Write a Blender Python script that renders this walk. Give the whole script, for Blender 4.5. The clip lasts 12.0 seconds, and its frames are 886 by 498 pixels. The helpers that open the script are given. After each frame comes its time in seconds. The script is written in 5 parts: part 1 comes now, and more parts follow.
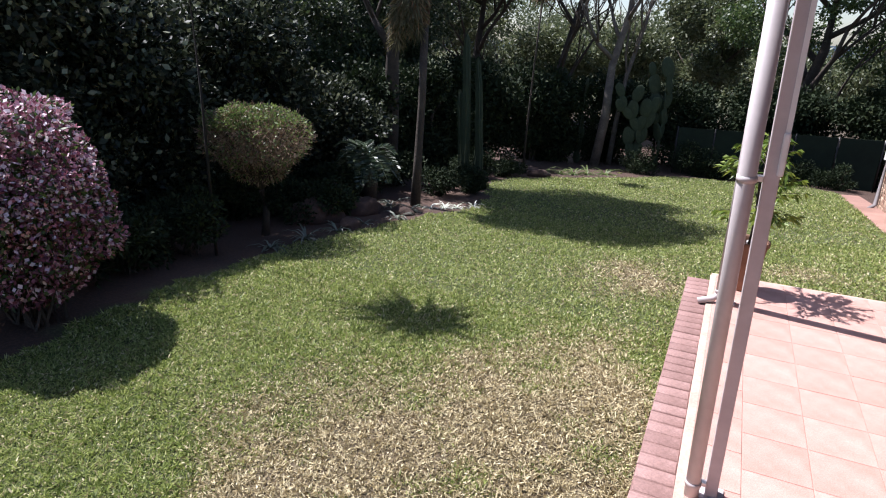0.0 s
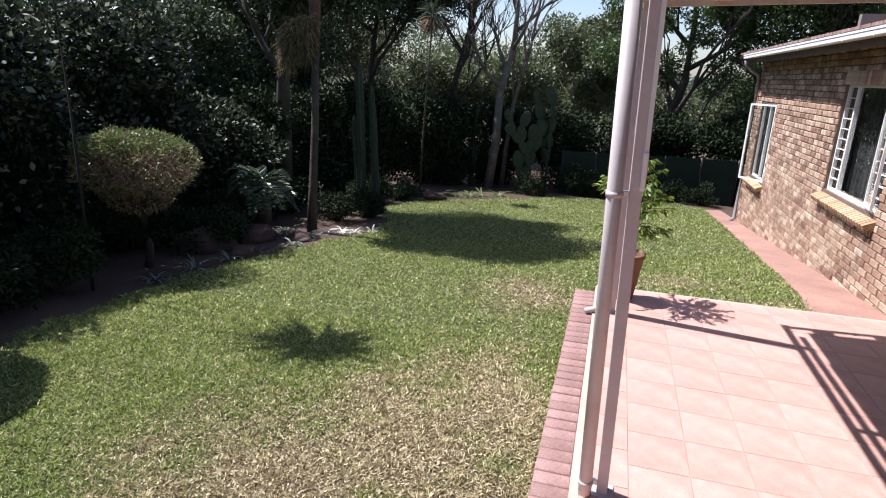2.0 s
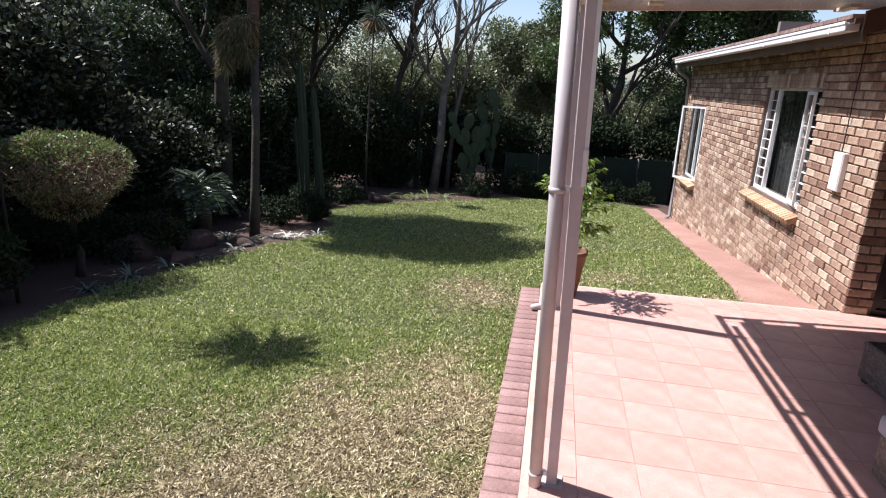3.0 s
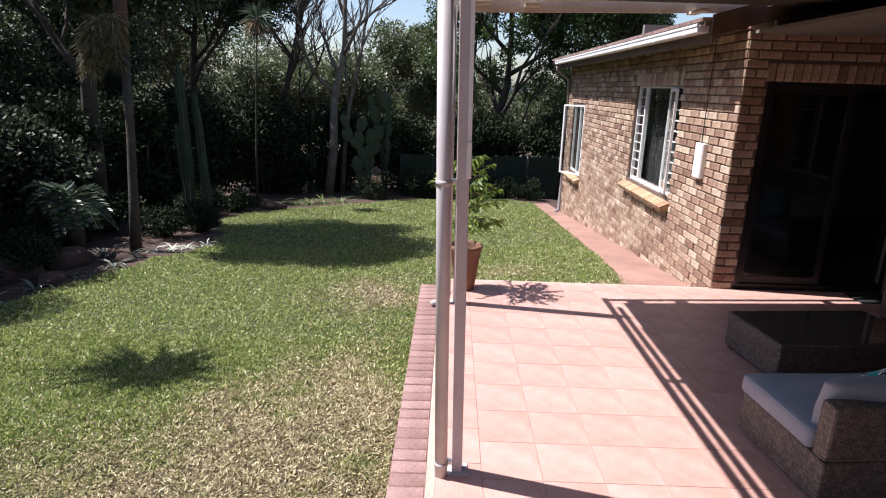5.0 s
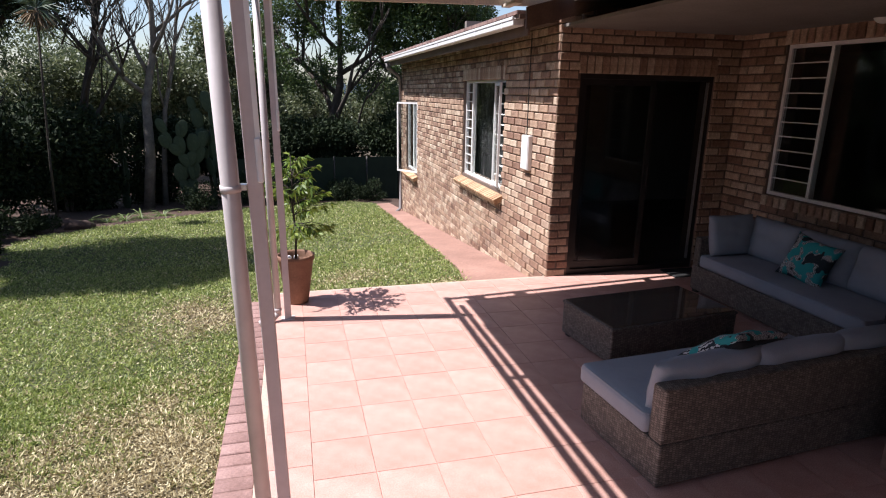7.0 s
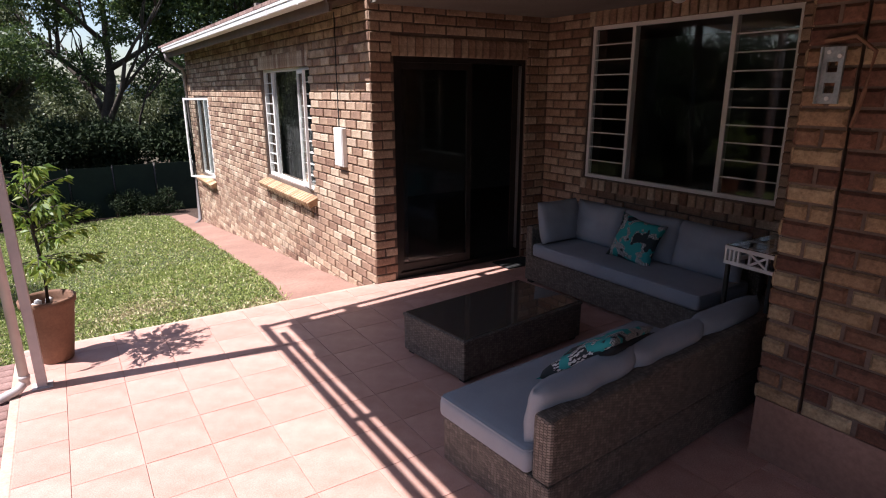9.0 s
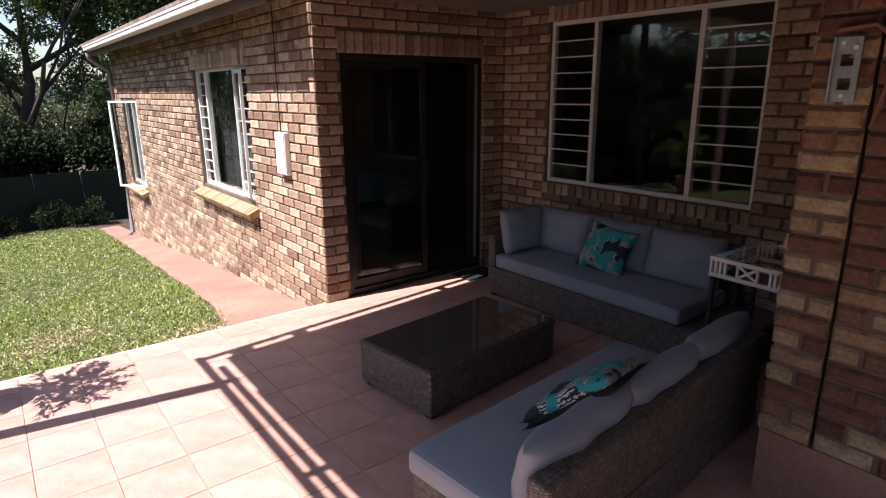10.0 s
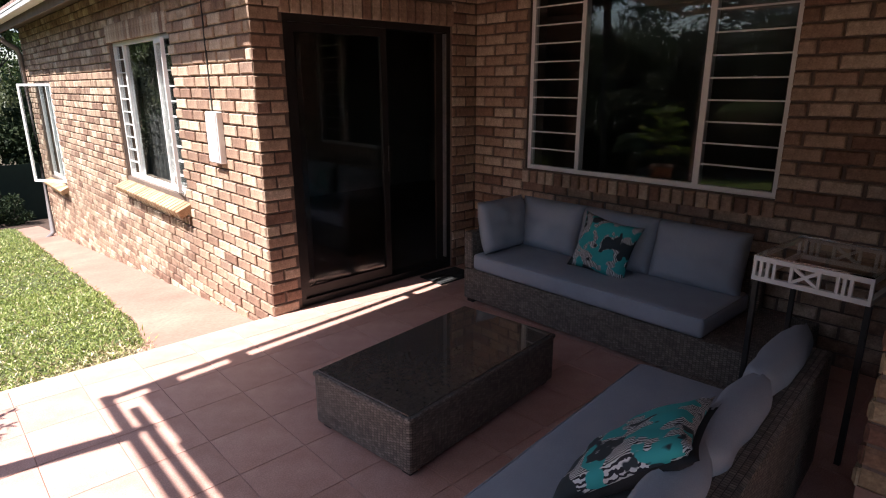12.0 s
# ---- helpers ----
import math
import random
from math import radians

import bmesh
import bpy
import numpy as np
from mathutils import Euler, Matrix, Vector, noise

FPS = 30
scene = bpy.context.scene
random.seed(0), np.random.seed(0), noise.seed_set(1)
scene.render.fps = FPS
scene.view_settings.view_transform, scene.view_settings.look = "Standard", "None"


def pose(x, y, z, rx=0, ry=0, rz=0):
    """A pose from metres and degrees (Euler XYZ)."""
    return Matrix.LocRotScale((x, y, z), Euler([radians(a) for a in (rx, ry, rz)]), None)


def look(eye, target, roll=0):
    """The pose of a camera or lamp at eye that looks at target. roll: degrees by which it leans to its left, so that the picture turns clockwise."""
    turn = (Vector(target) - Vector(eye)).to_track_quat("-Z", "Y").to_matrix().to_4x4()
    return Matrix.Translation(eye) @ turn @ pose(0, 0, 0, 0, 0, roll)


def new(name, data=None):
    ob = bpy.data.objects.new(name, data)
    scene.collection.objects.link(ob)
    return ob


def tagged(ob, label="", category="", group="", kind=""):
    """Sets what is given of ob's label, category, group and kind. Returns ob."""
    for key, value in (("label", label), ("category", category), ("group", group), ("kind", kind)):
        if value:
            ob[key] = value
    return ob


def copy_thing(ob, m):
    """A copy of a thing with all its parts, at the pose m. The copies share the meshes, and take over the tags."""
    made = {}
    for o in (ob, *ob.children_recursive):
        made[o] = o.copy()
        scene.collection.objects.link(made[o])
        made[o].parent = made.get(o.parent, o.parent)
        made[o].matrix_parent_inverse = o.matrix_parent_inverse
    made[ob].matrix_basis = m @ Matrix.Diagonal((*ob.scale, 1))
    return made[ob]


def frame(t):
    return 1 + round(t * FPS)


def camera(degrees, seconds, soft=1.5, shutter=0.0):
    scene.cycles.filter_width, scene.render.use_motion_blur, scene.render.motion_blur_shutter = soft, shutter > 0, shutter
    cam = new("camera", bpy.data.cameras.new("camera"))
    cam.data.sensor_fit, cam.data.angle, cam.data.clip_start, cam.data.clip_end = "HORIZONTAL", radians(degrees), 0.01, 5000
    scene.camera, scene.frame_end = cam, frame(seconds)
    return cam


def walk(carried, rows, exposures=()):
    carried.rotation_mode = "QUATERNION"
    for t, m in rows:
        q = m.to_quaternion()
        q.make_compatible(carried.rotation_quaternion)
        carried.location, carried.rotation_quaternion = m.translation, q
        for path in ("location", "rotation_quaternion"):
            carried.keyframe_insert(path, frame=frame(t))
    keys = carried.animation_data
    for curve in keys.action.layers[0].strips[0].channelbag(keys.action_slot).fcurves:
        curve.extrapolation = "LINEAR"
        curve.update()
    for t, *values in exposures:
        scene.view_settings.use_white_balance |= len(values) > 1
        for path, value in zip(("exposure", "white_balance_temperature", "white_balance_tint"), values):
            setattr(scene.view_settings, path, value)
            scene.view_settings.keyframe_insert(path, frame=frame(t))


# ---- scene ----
# ---------- camera and walk ----------
EXPOSURES = [(0, 1.03, 6000, 18), (6, 0.92, 6130, 16), (9.5, 1.12, 6270, 17), (11, 1.44, 6380, 15), (12, 1.57, 6400, 14)]
cam = camera(74.3, 12.0, 1.1)
PATH = [
    (0, (1.668, 0.75, 2.007), (0.843, 2.447, 1.346), 1.3),
    (0.5, (1.69, 0.751, 2.013), (0.934, 2.491, 1.381), 1.7),
    (1, (1.692, 0.729, 2.011), (1.016, 2.512, 1.41), 1.9),
    (1.5, (1.706, 0.722, 2.003), (1.108, 2.54, 1.422), 2.1),
    (2, (1.72, 0.717, 2.001), (1.196, 2.56, 1.429), 2.1),
    (2.5, (1.721, 0.701, 1.998), (1.278, 2.568, 1.433), 2.2),
    (4.3, (1.726, 0.71, 1.929), (1.599, 2.632, 1.39), 2.2),
    (4.5, (1.751, 0.685, 1.959), (1.646, 2.608, 1.419), 2.0),
    (5, (1.766, 0.684, 1.952), (1.75, 2.612, 1.418), 1.8),
    (5.5, (1.778, 0.72, 1.935), (1.868, 2.647, 1.408), 1.7),
    (6, (1.833, 0.817, 1.92), (2.031, 2.736, 1.395), 1.5),
    (6.5, (1.91, 0.951, 1.913), (2.268, 2.848, 1.394), 1.2),
    (7, (1.958, 1.018, 1.9), (2.443, 2.888, 1.38), 1.0),
    (7.5, (1.995, 1.132, 1.886), (2.629, 2.953, 1.354), 0.7),
    (7.7, (2.017, 1.203, 1.894), (2.717, 2.998, 1.358), 0.5),
    (9.3, (2.225, 1.825, 1.789), (3.323, 3.413, 1.27), -0.2),
    (9.5, (2.262, 1.908, 1.791), (3.389, 3.476, 1.273), -0.3),
    (10, (2.37, 2.101, 1.791), (3.555, 3.625, 1.27), -0.4),
    (10.5, (2.509, 2.284, 1.794), (3.725, 3.781, 1.267), -0.4),
    (11, (2.603, 2.413, 1.755), (3.84, 3.892, 1.222), -0.3),
    (11.5, (2.683, 2.588, 1.677), (3.945, 4.043, 1.138), -0.3),
    (12, (2.755, 2.766, 1.629), (4.056, 4.186, 1.089), -0.2),
]
walk(cam, [(t, look(eye, target, roll)) for t, eye, target, roll in PATH], EXPOSURES)

# ---------- world and sun ----------
SUN_EL = 58.5
SUN_WAY = Vector((1.0, -0.133, -1.009 * math.tan(radians(SUN_EL)))).normalized()
world = bpy.data.worlds.new("World")
scene.world = world
world.use_nodes = True
wn = world.node_tree
sky = wn.nodes.new("ShaderNodeTexSky")
sky.sky_type = "NISHITA"
sky.sun_disc = False
sky.sun_elevation = radians(SUN_EL)
sky.sun_rotation = math.atan2(-SUN_WAY.x, -SUN_WAY.y)
sky.air_density, sky.dust_density, sky.ozone_density = 1.0, 1.1, 1.0
wn.nodes["Background"].inputs[1].default_value = 0.085
wn.links.new(sky.outputs[0], wn.nodes["Background"].inputs[0])
sun = new("sun", bpy.data.lights.new("sun", "SUN"))
sun.data.energy, sun.data.angle, sun.data.color = 5.0, radians(0.55), (1.0, 0.97, 0.92)
sun.matrix_world = look((0, 0, 20), Vector((0, 0, 20)) + SUN_WAY)


# ---------- materials ----------
def nodes_of(name):
    m = bpy.data.materials.new(name)
    m.use_nodes = True
    return m, m.node_tree, m.node_tree.nodes["Principled BSDF"]


def node(nt, kind, **kw):
    n = nt.nodes.new(kind)
    for k, v in kw.items():
        if k in n.inputs:
            n.inputs[k].default_value = v
    return n


def noise_of(nt, scale, detail=4.0, rough=0.6, coords="Object"):
    tc = nt.nodes.new("ShaderNodeTexCoord")
    n = nt.nodes.new("ShaderNodeTexNoise")
    n.inputs["Scale"].default_value, n.inputs["Detail"].default_value, n.inputs["Roughness"].default_value = scale, detail, rough
    nt.links.new(tc.outputs[coords], n.inputs["Vector"])
    return n


def ramp(nt, source, stops):
    r = nt.nodes.new("ShaderNodeValToRGB")
    e = r.color_ramp.elements
    while len(e) < len(stops):
        e.new(0.5)
    for el, (p, c) in zip(e, stops):
        el.position, el.color = p, (*c, 1)
    nt.links.new(source, r.inputs[0])
    return r


def mix(nt, a, b, fac, kind="MIX"):
    m = nt.nodes.new("ShaderNodeMix")
    m.data_type, m.blend_type = "RGBA", kind
    for sock, v in ((m.inputs["Factor"], fac), (m.inputs["A"], a), (m.inputs["B"], b)):
        if isinstance(v, (int, float)):
            sock.default_value = v
        elif isinstance(v, tuple):
            sock.default_value = (*v, 1)
        else:
            nt.links.new(v, sock)
    # the colour sockets of the mix node
    for i, v in ((6, a), (7, b)):
        if isinstance(v, tuple):
            m.inputs[i].default_value = (*v, 1)
        elif not isinstance(v, (int, float)):
            nt.links.new(v, m.inputs[i])
    return m.outputs[2]


def bump(nt, bsdf, height, strength=0.3, dist=0.01):
    b = nt.nodes.new("ShaderNodeBump")
    b.inputs["Strength"].default_value, b.inputs["Distance"].default_value = strength, dist
    nt.links.new(height, b.inputs["Height"])
    nt.links.new(b.outputs[0], bsdf.inputs["Normal"])


def plain(name, stops, scale=6.0, rough=0.7, metal=0.0, relief=0.2, fine=60.0, dist=0.004, coords="Object", grain=0.82):
    """Two scales of noise over a colour ramp, with a fine relief."""
    m, nt, b = nodes_of(name)
    n1, n2 = noise_of(nt, scale, 5, coords=coords), noise_of(nt, fine, 3, coords=coords)
    r = ramp(nt, n1.outputs[0], stops)
    g = ramp(nt, n2.outputs[0], [(0.3, (grain, grain, grain)), (0.7, (1 + (1 - grain) * 0.5,) * 3)])
    nt.links.new(mix(nt, r.outputs[0], g.outputs[0], 1.0, "MULTIPLY"), b.inputs["Base Color"])
    b.inputs["Roughness"].default_value, b.inputs["Metallic"].default_value = rough, metal
    bump(nt, b, n2.outputs[0], relief, dist)
    return m


def random_of(nt):
    """A random number for each piece, whether an object of its own or an island of a mesh."""
    o, g = nt.nodes.new("ShaderNodeObjectInfo"), nt.nodes.new("ShaderNodeNewGeometry")
    a = nt.nodes.new("ShaderNodeMath")
    a.operation = "ADD"
    nt.links.new(o.outputs["Random"], a.inputs[0])
    nt.links.new(g.outputs["Random Per Island"], a.inputs[1])
    f = nt.nodes.new("ShaderNodeMath")
    f.operation = "FRACT"
    nt.links.new(a.outputs[0], f.inputs[0])
    return f.outputs[0]


def pieces(name, stops, blotch=9.0, fine=90.0, rough=0.85, dark=0.6, relief=0.5, dist=0.006):
    """Colour that differs piece by piece, with blotches and pits."""
    m, nt, b = nodes_of(name)
    r = ramp(nt, random_of(nt), stops)
    n1, n2 = noise_of(nt, blotch, 4, 0.65), noise_of(nt, fine, 4, 0.7)
    s = ramp(nt, n1.outputs[0], [(0.35, (dark, dark * 0.92, dark * 0.88)), (0.6, (1.0, 1.0, 1.0))])
    g = ramp(nt, n2.outputs[0], [(0.32, (0.72, 0.7, 0.7)), (0.62, (1.08, 1.08, 1.08))])
    c = mix(nt, r.outputs[0], s.outputs[0], 1.0, "MULTIPLY")
    nt.links.new(mix(nt, c, g.outputs[0], 1.0, "MULTIPLY"), b.inputs["Base Color"])
    b.inputs["Roughness"].default_value = rough
    bump(nt, b, n2.outputs[0], relief, dist)
    return m


def leafy(name, stops, rough=0.5, glow=0.35, gloss=0.5):
    """Leaves: a colour for each leaf and some light let through."""
    m, nt, b = nodes_of(name)
    r = ramp(nt, random_of(nt), stops)
    nt.links.new(r.outputs[0], b.inputs["Base Color"])
    b.inputs["Roughness"].default_value = rough
    b.inputs["Specular IOR Level"].default_value = gloss
    t = nt.nodes.new("ShaderNodeBsdfTranslucent")
    nt.links.new(r.outputs[0], t.inputs[0])
    s = nt.nodes.new("ShaderNodeMixShader")
    s.inputs[0].default_value = glow
    nt.links.new(b.outputs[0], s.inputs[1])
    nt.links.new(t.outputs[0], s.inputs[2])
    nt.links.new(s.outputs[0], nt.nodes["Material Output"].inputs["Surface"])
    return m


def glassy(name, tint=(0.8, 0.85, 0.85), rough=0.0):
    m, nt, b = nodes_of(name)
    b.inputs["Base Color"].default_value = (*tint, 1)
    b.inputs["Roughness"].default_value = rough
    b.inputs["Transmission Weight"].default_value = 1.0
    b.inputs["IOR"].default_value = 1.45
    return m


BRICK = pieces("brick_face", [(0.0, (0.25, 0.14, 0.095)), (0.2, (0.36, 0.225, 0.155)), (0.5, (0.45, 0.305, 0.21)), (0.75, (0.53, 0.385, 0.275)), (0.92, (0.62, 0.49, 0.365)), (1.0, (0.29, 0.17, 0.12))], dark=0.48)
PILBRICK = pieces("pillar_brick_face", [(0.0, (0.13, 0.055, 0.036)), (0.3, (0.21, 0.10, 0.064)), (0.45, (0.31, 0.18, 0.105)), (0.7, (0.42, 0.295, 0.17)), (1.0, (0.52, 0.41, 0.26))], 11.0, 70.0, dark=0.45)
MORTAR = plain("mortar", [(0.3, (0.115, 0.082, 0.065)), (0.7, (0.185, 0.132, 0.105))], 5, 0.95, relief=0.5)
TILE = pieces("terracotta_tile", [(0.0, (0.54, 0.323, 0.268)), (0.5, (0.57, 0.343, 0.287)), (1.0, (0.60, 0.368, 0.31))], 4.5, 140.0, 0.5, 0.84, 0.12, 0.002)
GROUT = plain("grout", [(0.3, (0.40, 0.24, 0.20)), (0.7, (0.48, 0.295, 0.245))], 8, 0.95)
PAVER = pieces("red_paver", [(0.0, (0.275, 0.165, 0.145)), (0.5, (0.32, 0.195, 0.172)), (1.0, (0.365, 0.23, 0.205))], 7.0, 90.0, 0.85, 0.7)
COPING = plain("painted_edge", [(0.3, (0.40, 0.295, 0.235)), (0.7, (0.55, 0.415, 0.33))], 5, 0.8)
SOIL = plain("ground_soil", [(0.25, (0.05, 0.03, 0.022)), (0.5, (0.09, 0.05, 0.035)), (0.8, (0.15, 0.08, 0.055))], 1.7, 0.95, relief=0.8, fine=18, dist=0.03)
REDPATH = plain("red_concrete", [(0.25, (0.24, 0.132, 0.10)), (0.55, (0.31, 0.176, 0.134)), (0.8, (0.39, 0.235, 0.182))], 1.6, 0.85, relief=0.25, fine=35)
WHITE = plain("white_enamel", [(0.3, (0.70, 0.68, 0.66)), (0.7, (0.80, 0.78, 0.76))], 4, 0.4, relief=0.03, grain=0.97)
PIPE = plain("pale_pipe_paint", [(0.25, (0.41, 0.36, 0.355)), (0.5, (0.50, 0.445, 0.43)), (0.8, (0.56, 0.505, 0.49))], 3, 0.5, relief=0.04, fine=25, grain=0.95)
POST = plain("mauve_grey_paint", [(0.25, (0.42, 0.36, 0.36)), (0.6, (0.52, 0.46, 0.455)), (0.85, (0.56, 0.50, 0.49))], 3, 0.5, relief=0.04, fine=25, grain=0.95)
CREAM = plain("cream_paint", [(0.3, (0.50, 0.43, 0.35)), (0.7, (0.62, 0.55, 0.46))], 3, 0.6)
# Far darker than DARKWOOD: the shade under the roof is put into the colour.
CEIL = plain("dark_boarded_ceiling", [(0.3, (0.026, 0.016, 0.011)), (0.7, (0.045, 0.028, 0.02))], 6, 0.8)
DARKWOOD = plain("dark_brown_wood", [(0.3, (0.075, 0.045, 0.03)), (0.7, (0.13, 0.08, 0.055))], 6, 0.6)
ALU = plain("dark_bronze_frame", [(0.3, (0.022, 0.019, 0.018)), (0.7, (0.036, 0.032, 0.03))], 6, 0.4, 0.3)
STEEL = plain("galvanised_steel", [(0.3, (0.40, 0.40, 0.40)), (0.7, (0.55, 0.55, 0.55))], 8, 0.4, 0.8)
GLASS = glassy("window_glass")
ROOFT = pieces("roof_tile", [(0.0, (0.24, 0.15, 0.125)), (0.5, (0.31, 0.20, 0.17)), (1.0, (0.38, 0.26, 0.225))])
# Low grey for plaster: the dimness of the rooms is put in.
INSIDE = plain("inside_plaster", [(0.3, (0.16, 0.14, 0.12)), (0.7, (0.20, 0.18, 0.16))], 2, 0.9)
CLOTH = plain("blue_grey_cloth", [(0.3, (0.29, 0.31, 0.35)), (0.7, (0.36, 0.38, 0.42))], 3, 0.95, relief=0.3, fine=400, dist=0.002)
POTCLAY = plain("terracotta_pot", [(0.25, (0.15, 0.075, 0.045)), (0.6, (0.22, 0.115, 0.07)), (0.85, (0.29, 0.16, 0.10))], 5, 0.8)
BARK = plain("grey_bark", [(0.25, (0.09, 0.075, 0.06)), (0.55, (0.17, 0.145, 0.12)), (0.8, (0.26, 0.23, 0.19))], 5, 0.95, relief=0.9, fine=40, dist=0.02)
DARKBARK = plain("dark_bark", [(0.25, (0.035, 0.028, 0.022)), (0.6, (0.07, 0.055, 0.042)), (0.85, (0.12, 0.095, 0.075))], 5, 0.95, relief=0.9, fine=40, dist=0.02)
# Near black: shade is put into the colour of the sunlit yucca stem.
SHADESTEM = plain("dark_stem", [(0.3, (0.014, 0.012, 0.010)), (0.7, (0.03, 0.025, 0.02))], 9, 0.95, relief=0.5, fine=60)
STONE = plain("garden_stone", [(0.25, (0.045, 0.027, 0.02)), (0.6, (0.08, 0.046, 0.034)), (0.85, (0.13, 0.08, 0.06))], 4, 0.9, relief=0.7, fine=25, dist=0.02)
RUBBER = plain("black_mat", [(0.3, (0.012, 0.012, 0.012)), (0.7, (0.03, 0.03, 0.03))], 30, 0.95, relief=0.8, fine=300)
CABLE = plain("black_cable", [(0.3, (0.02, 0.018, 0.016)), (0.7, (0.035, 0.03, 0.028))], 10, 0.6)
L_DARK = leafy("hedge_leaf", [(0.0, (0.018, 0.032, 0.013)), (0.5, (0.032, 0.052, 0.020)), (0.85, (0.055, 0.078, 0.032)), (1.0, (0.14, 0.16, 0.075))], 0.5, 0.25, 0.4)
# Darker copy of the hedge leaf; shade is put into the colour.
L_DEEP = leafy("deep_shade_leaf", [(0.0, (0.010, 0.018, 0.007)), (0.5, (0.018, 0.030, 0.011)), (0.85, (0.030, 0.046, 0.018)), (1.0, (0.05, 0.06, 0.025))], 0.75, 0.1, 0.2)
L_MID = leafy("tree_leaf", [(0.0, (0.030, 0.055, 0.015)), (0.5, (0.055, 0.095, 0.025)), (1.0, (0.11, 0.15, 0.04))])
# Paler for far trees: distance haze is put into the leaf colour.
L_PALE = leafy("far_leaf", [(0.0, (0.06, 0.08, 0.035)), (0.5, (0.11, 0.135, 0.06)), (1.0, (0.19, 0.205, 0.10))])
L_TOPI = leafy("topiary_leaf", [(0.0, (0.065, 0.11, 0.025)), (0.5, (0.115, 0.17, 0.04)), (1.0, (0.20, 0.25, 0.08))])
L_TWIG = leafy("dry_twig", [(0.0, (0.11, 0.068, 0.04)), (0.5, (0.21, 0.135, 0.082)), (1.0, (0.36, 0.26, 0.17))], 0.8, 0.1)
L_PINK = leafy("pink_blossom", [(0.0, (0.11, 0.03, 0.05)), (0.4, (0.27, 0.085, 0.125)), (0.75, (0.52, 0.27, 0.33)), (1.0, (0.84, 0.72, 0.75))], 0.7, 0.12)
# Pale petals for the sunlit top: the light is put into the colour.
L_SUNBLOOM = leafy("white_blossom", [(0.0, (0.55, 0.36, 0.42)), (0.5, (0.74, 0.60, 0.64)), (1.0, (0.86, 0.78, 0.80))], 0.7, 0.2)
L_POTTED = leafy("bright_leaf", [(0.0, (0.07, 0.13, 0.02)), (0.5, (0.14, 0.22, 0.03)), (1.0, (0.28, 0.34, 0.06))], 0.45, 0.4)
L_SILVER = leafy("silver_blade", [(0.0, (0.08, 0.10, 0.07)), (0.5, (0.15, 0.175, 0.125)), (1.0, (0.29, 0.31, 0.25))], 0.4, 0.2)
L_CYCAD = leafy("cycad_blade", [(0.0, (0.025, 0.042, 0.022)), (0.6, (0.055, 0.08, 0.042)), (1.0, (0.13, 0.16, 0.10))], 0.3, 0.15)
L_DRY = leafy("dead_leaf", [(0.0, (0.11, 0.065, 0.035)), (0.5, (0.19, 0.125, 0.07)), (1.0, (0.30, 0.22, 0.13))], 0.9, 0.2)
L_MOP = leafy("mop_leaf", [(0.0, (0.06, 0.055, 0.025)), (0.5, (0.13, 0.12, 0.055)), (0.85, (0.20, 0.17, 0.085)), (1.0, (0.30, 0.16, 0.08))], 0.9, 0.2)
L_WHITE = leafy("variegated_blade", [(0.0, (0.30, 0.34, 0.24)), (0.5, (0.55, 0.57, 0.46)), (1.0, (0.78, 0.78, 0.68))], 0.5, 0.2)
CACTUS = plain("cactus_skin", [(0.25, (0.022, 0.036, 0.016)), (0.6, (0.038, 0.058, 0.026)), (0.85, (0.07, 0.09, 0.045))], 3, 0.8)


# ---------- helpers for meshes ----------
def mesh_of(name, verts, faces):
    me = bpy.data.meshes.new(name)
    me.from_pydata(verts, [], faces)
    me.update()
    return me


def part(name, data, material, parent=None, label="", smooth=False, at=None):
    """Links a bmesh or a mesh as one mesh object, under a thing or a part."""
    if isinstance(data, bmesh.types.BMesh):
        me = bpy.data.meshes.new(name)
        data.normal_update()
        data.to_mesh(me)
        data.free()
    else:
        me = data
    if material and not me.materials:
        me.materials.append(material)
    if smooth:
        me.shade_smooth()
    ob = new(name, me)
    if parent is not None:
        ob.parent = parent
    if at is not None:
        ob.matrix_basis = at
    if label:
        tagged(ob, label)
    return ob


def thing(name, label, category, at=None, group="", kind=""):
    ob = new(name)
    ob.empty_display_size = 0.1
    if at is not None:
        ob.matrix_basis = at
    return tagged(ob, label, category, group, kind)


def add_box(bm, x0, x1, y0, y1, z0, z1, m=None):
    v = [bm.verts.new((x, y, z)) for z in (z0, z1) for y in (y0, y1) for x in (x0, x1)]
    if m is not None:
        for p in v:
            p.co = m @ p.co
    for f in ((0, 2, 3, 1), (4, 5, 7, 6), (0, 1, 5, 4), (2, 6, 7, 3), (0, 4, 6, 2), (1, 3, 7, 5)):
        bm.faces.new([v[i] for i in f])
    return v


def box(x0, x1, y0, y1, z0, z1, bevel=0.0, seg=2, m=None):
    bm = bmesh.new()
    add_box(bm, x0, x1, y0, y1, z0, z1, m)
    if bevel:
        bmesh.ops.bevel(bm, geom=bm.edges[:], offset=bevel, segments=seg, affect="EDGES", profile=0.5)
    return bm


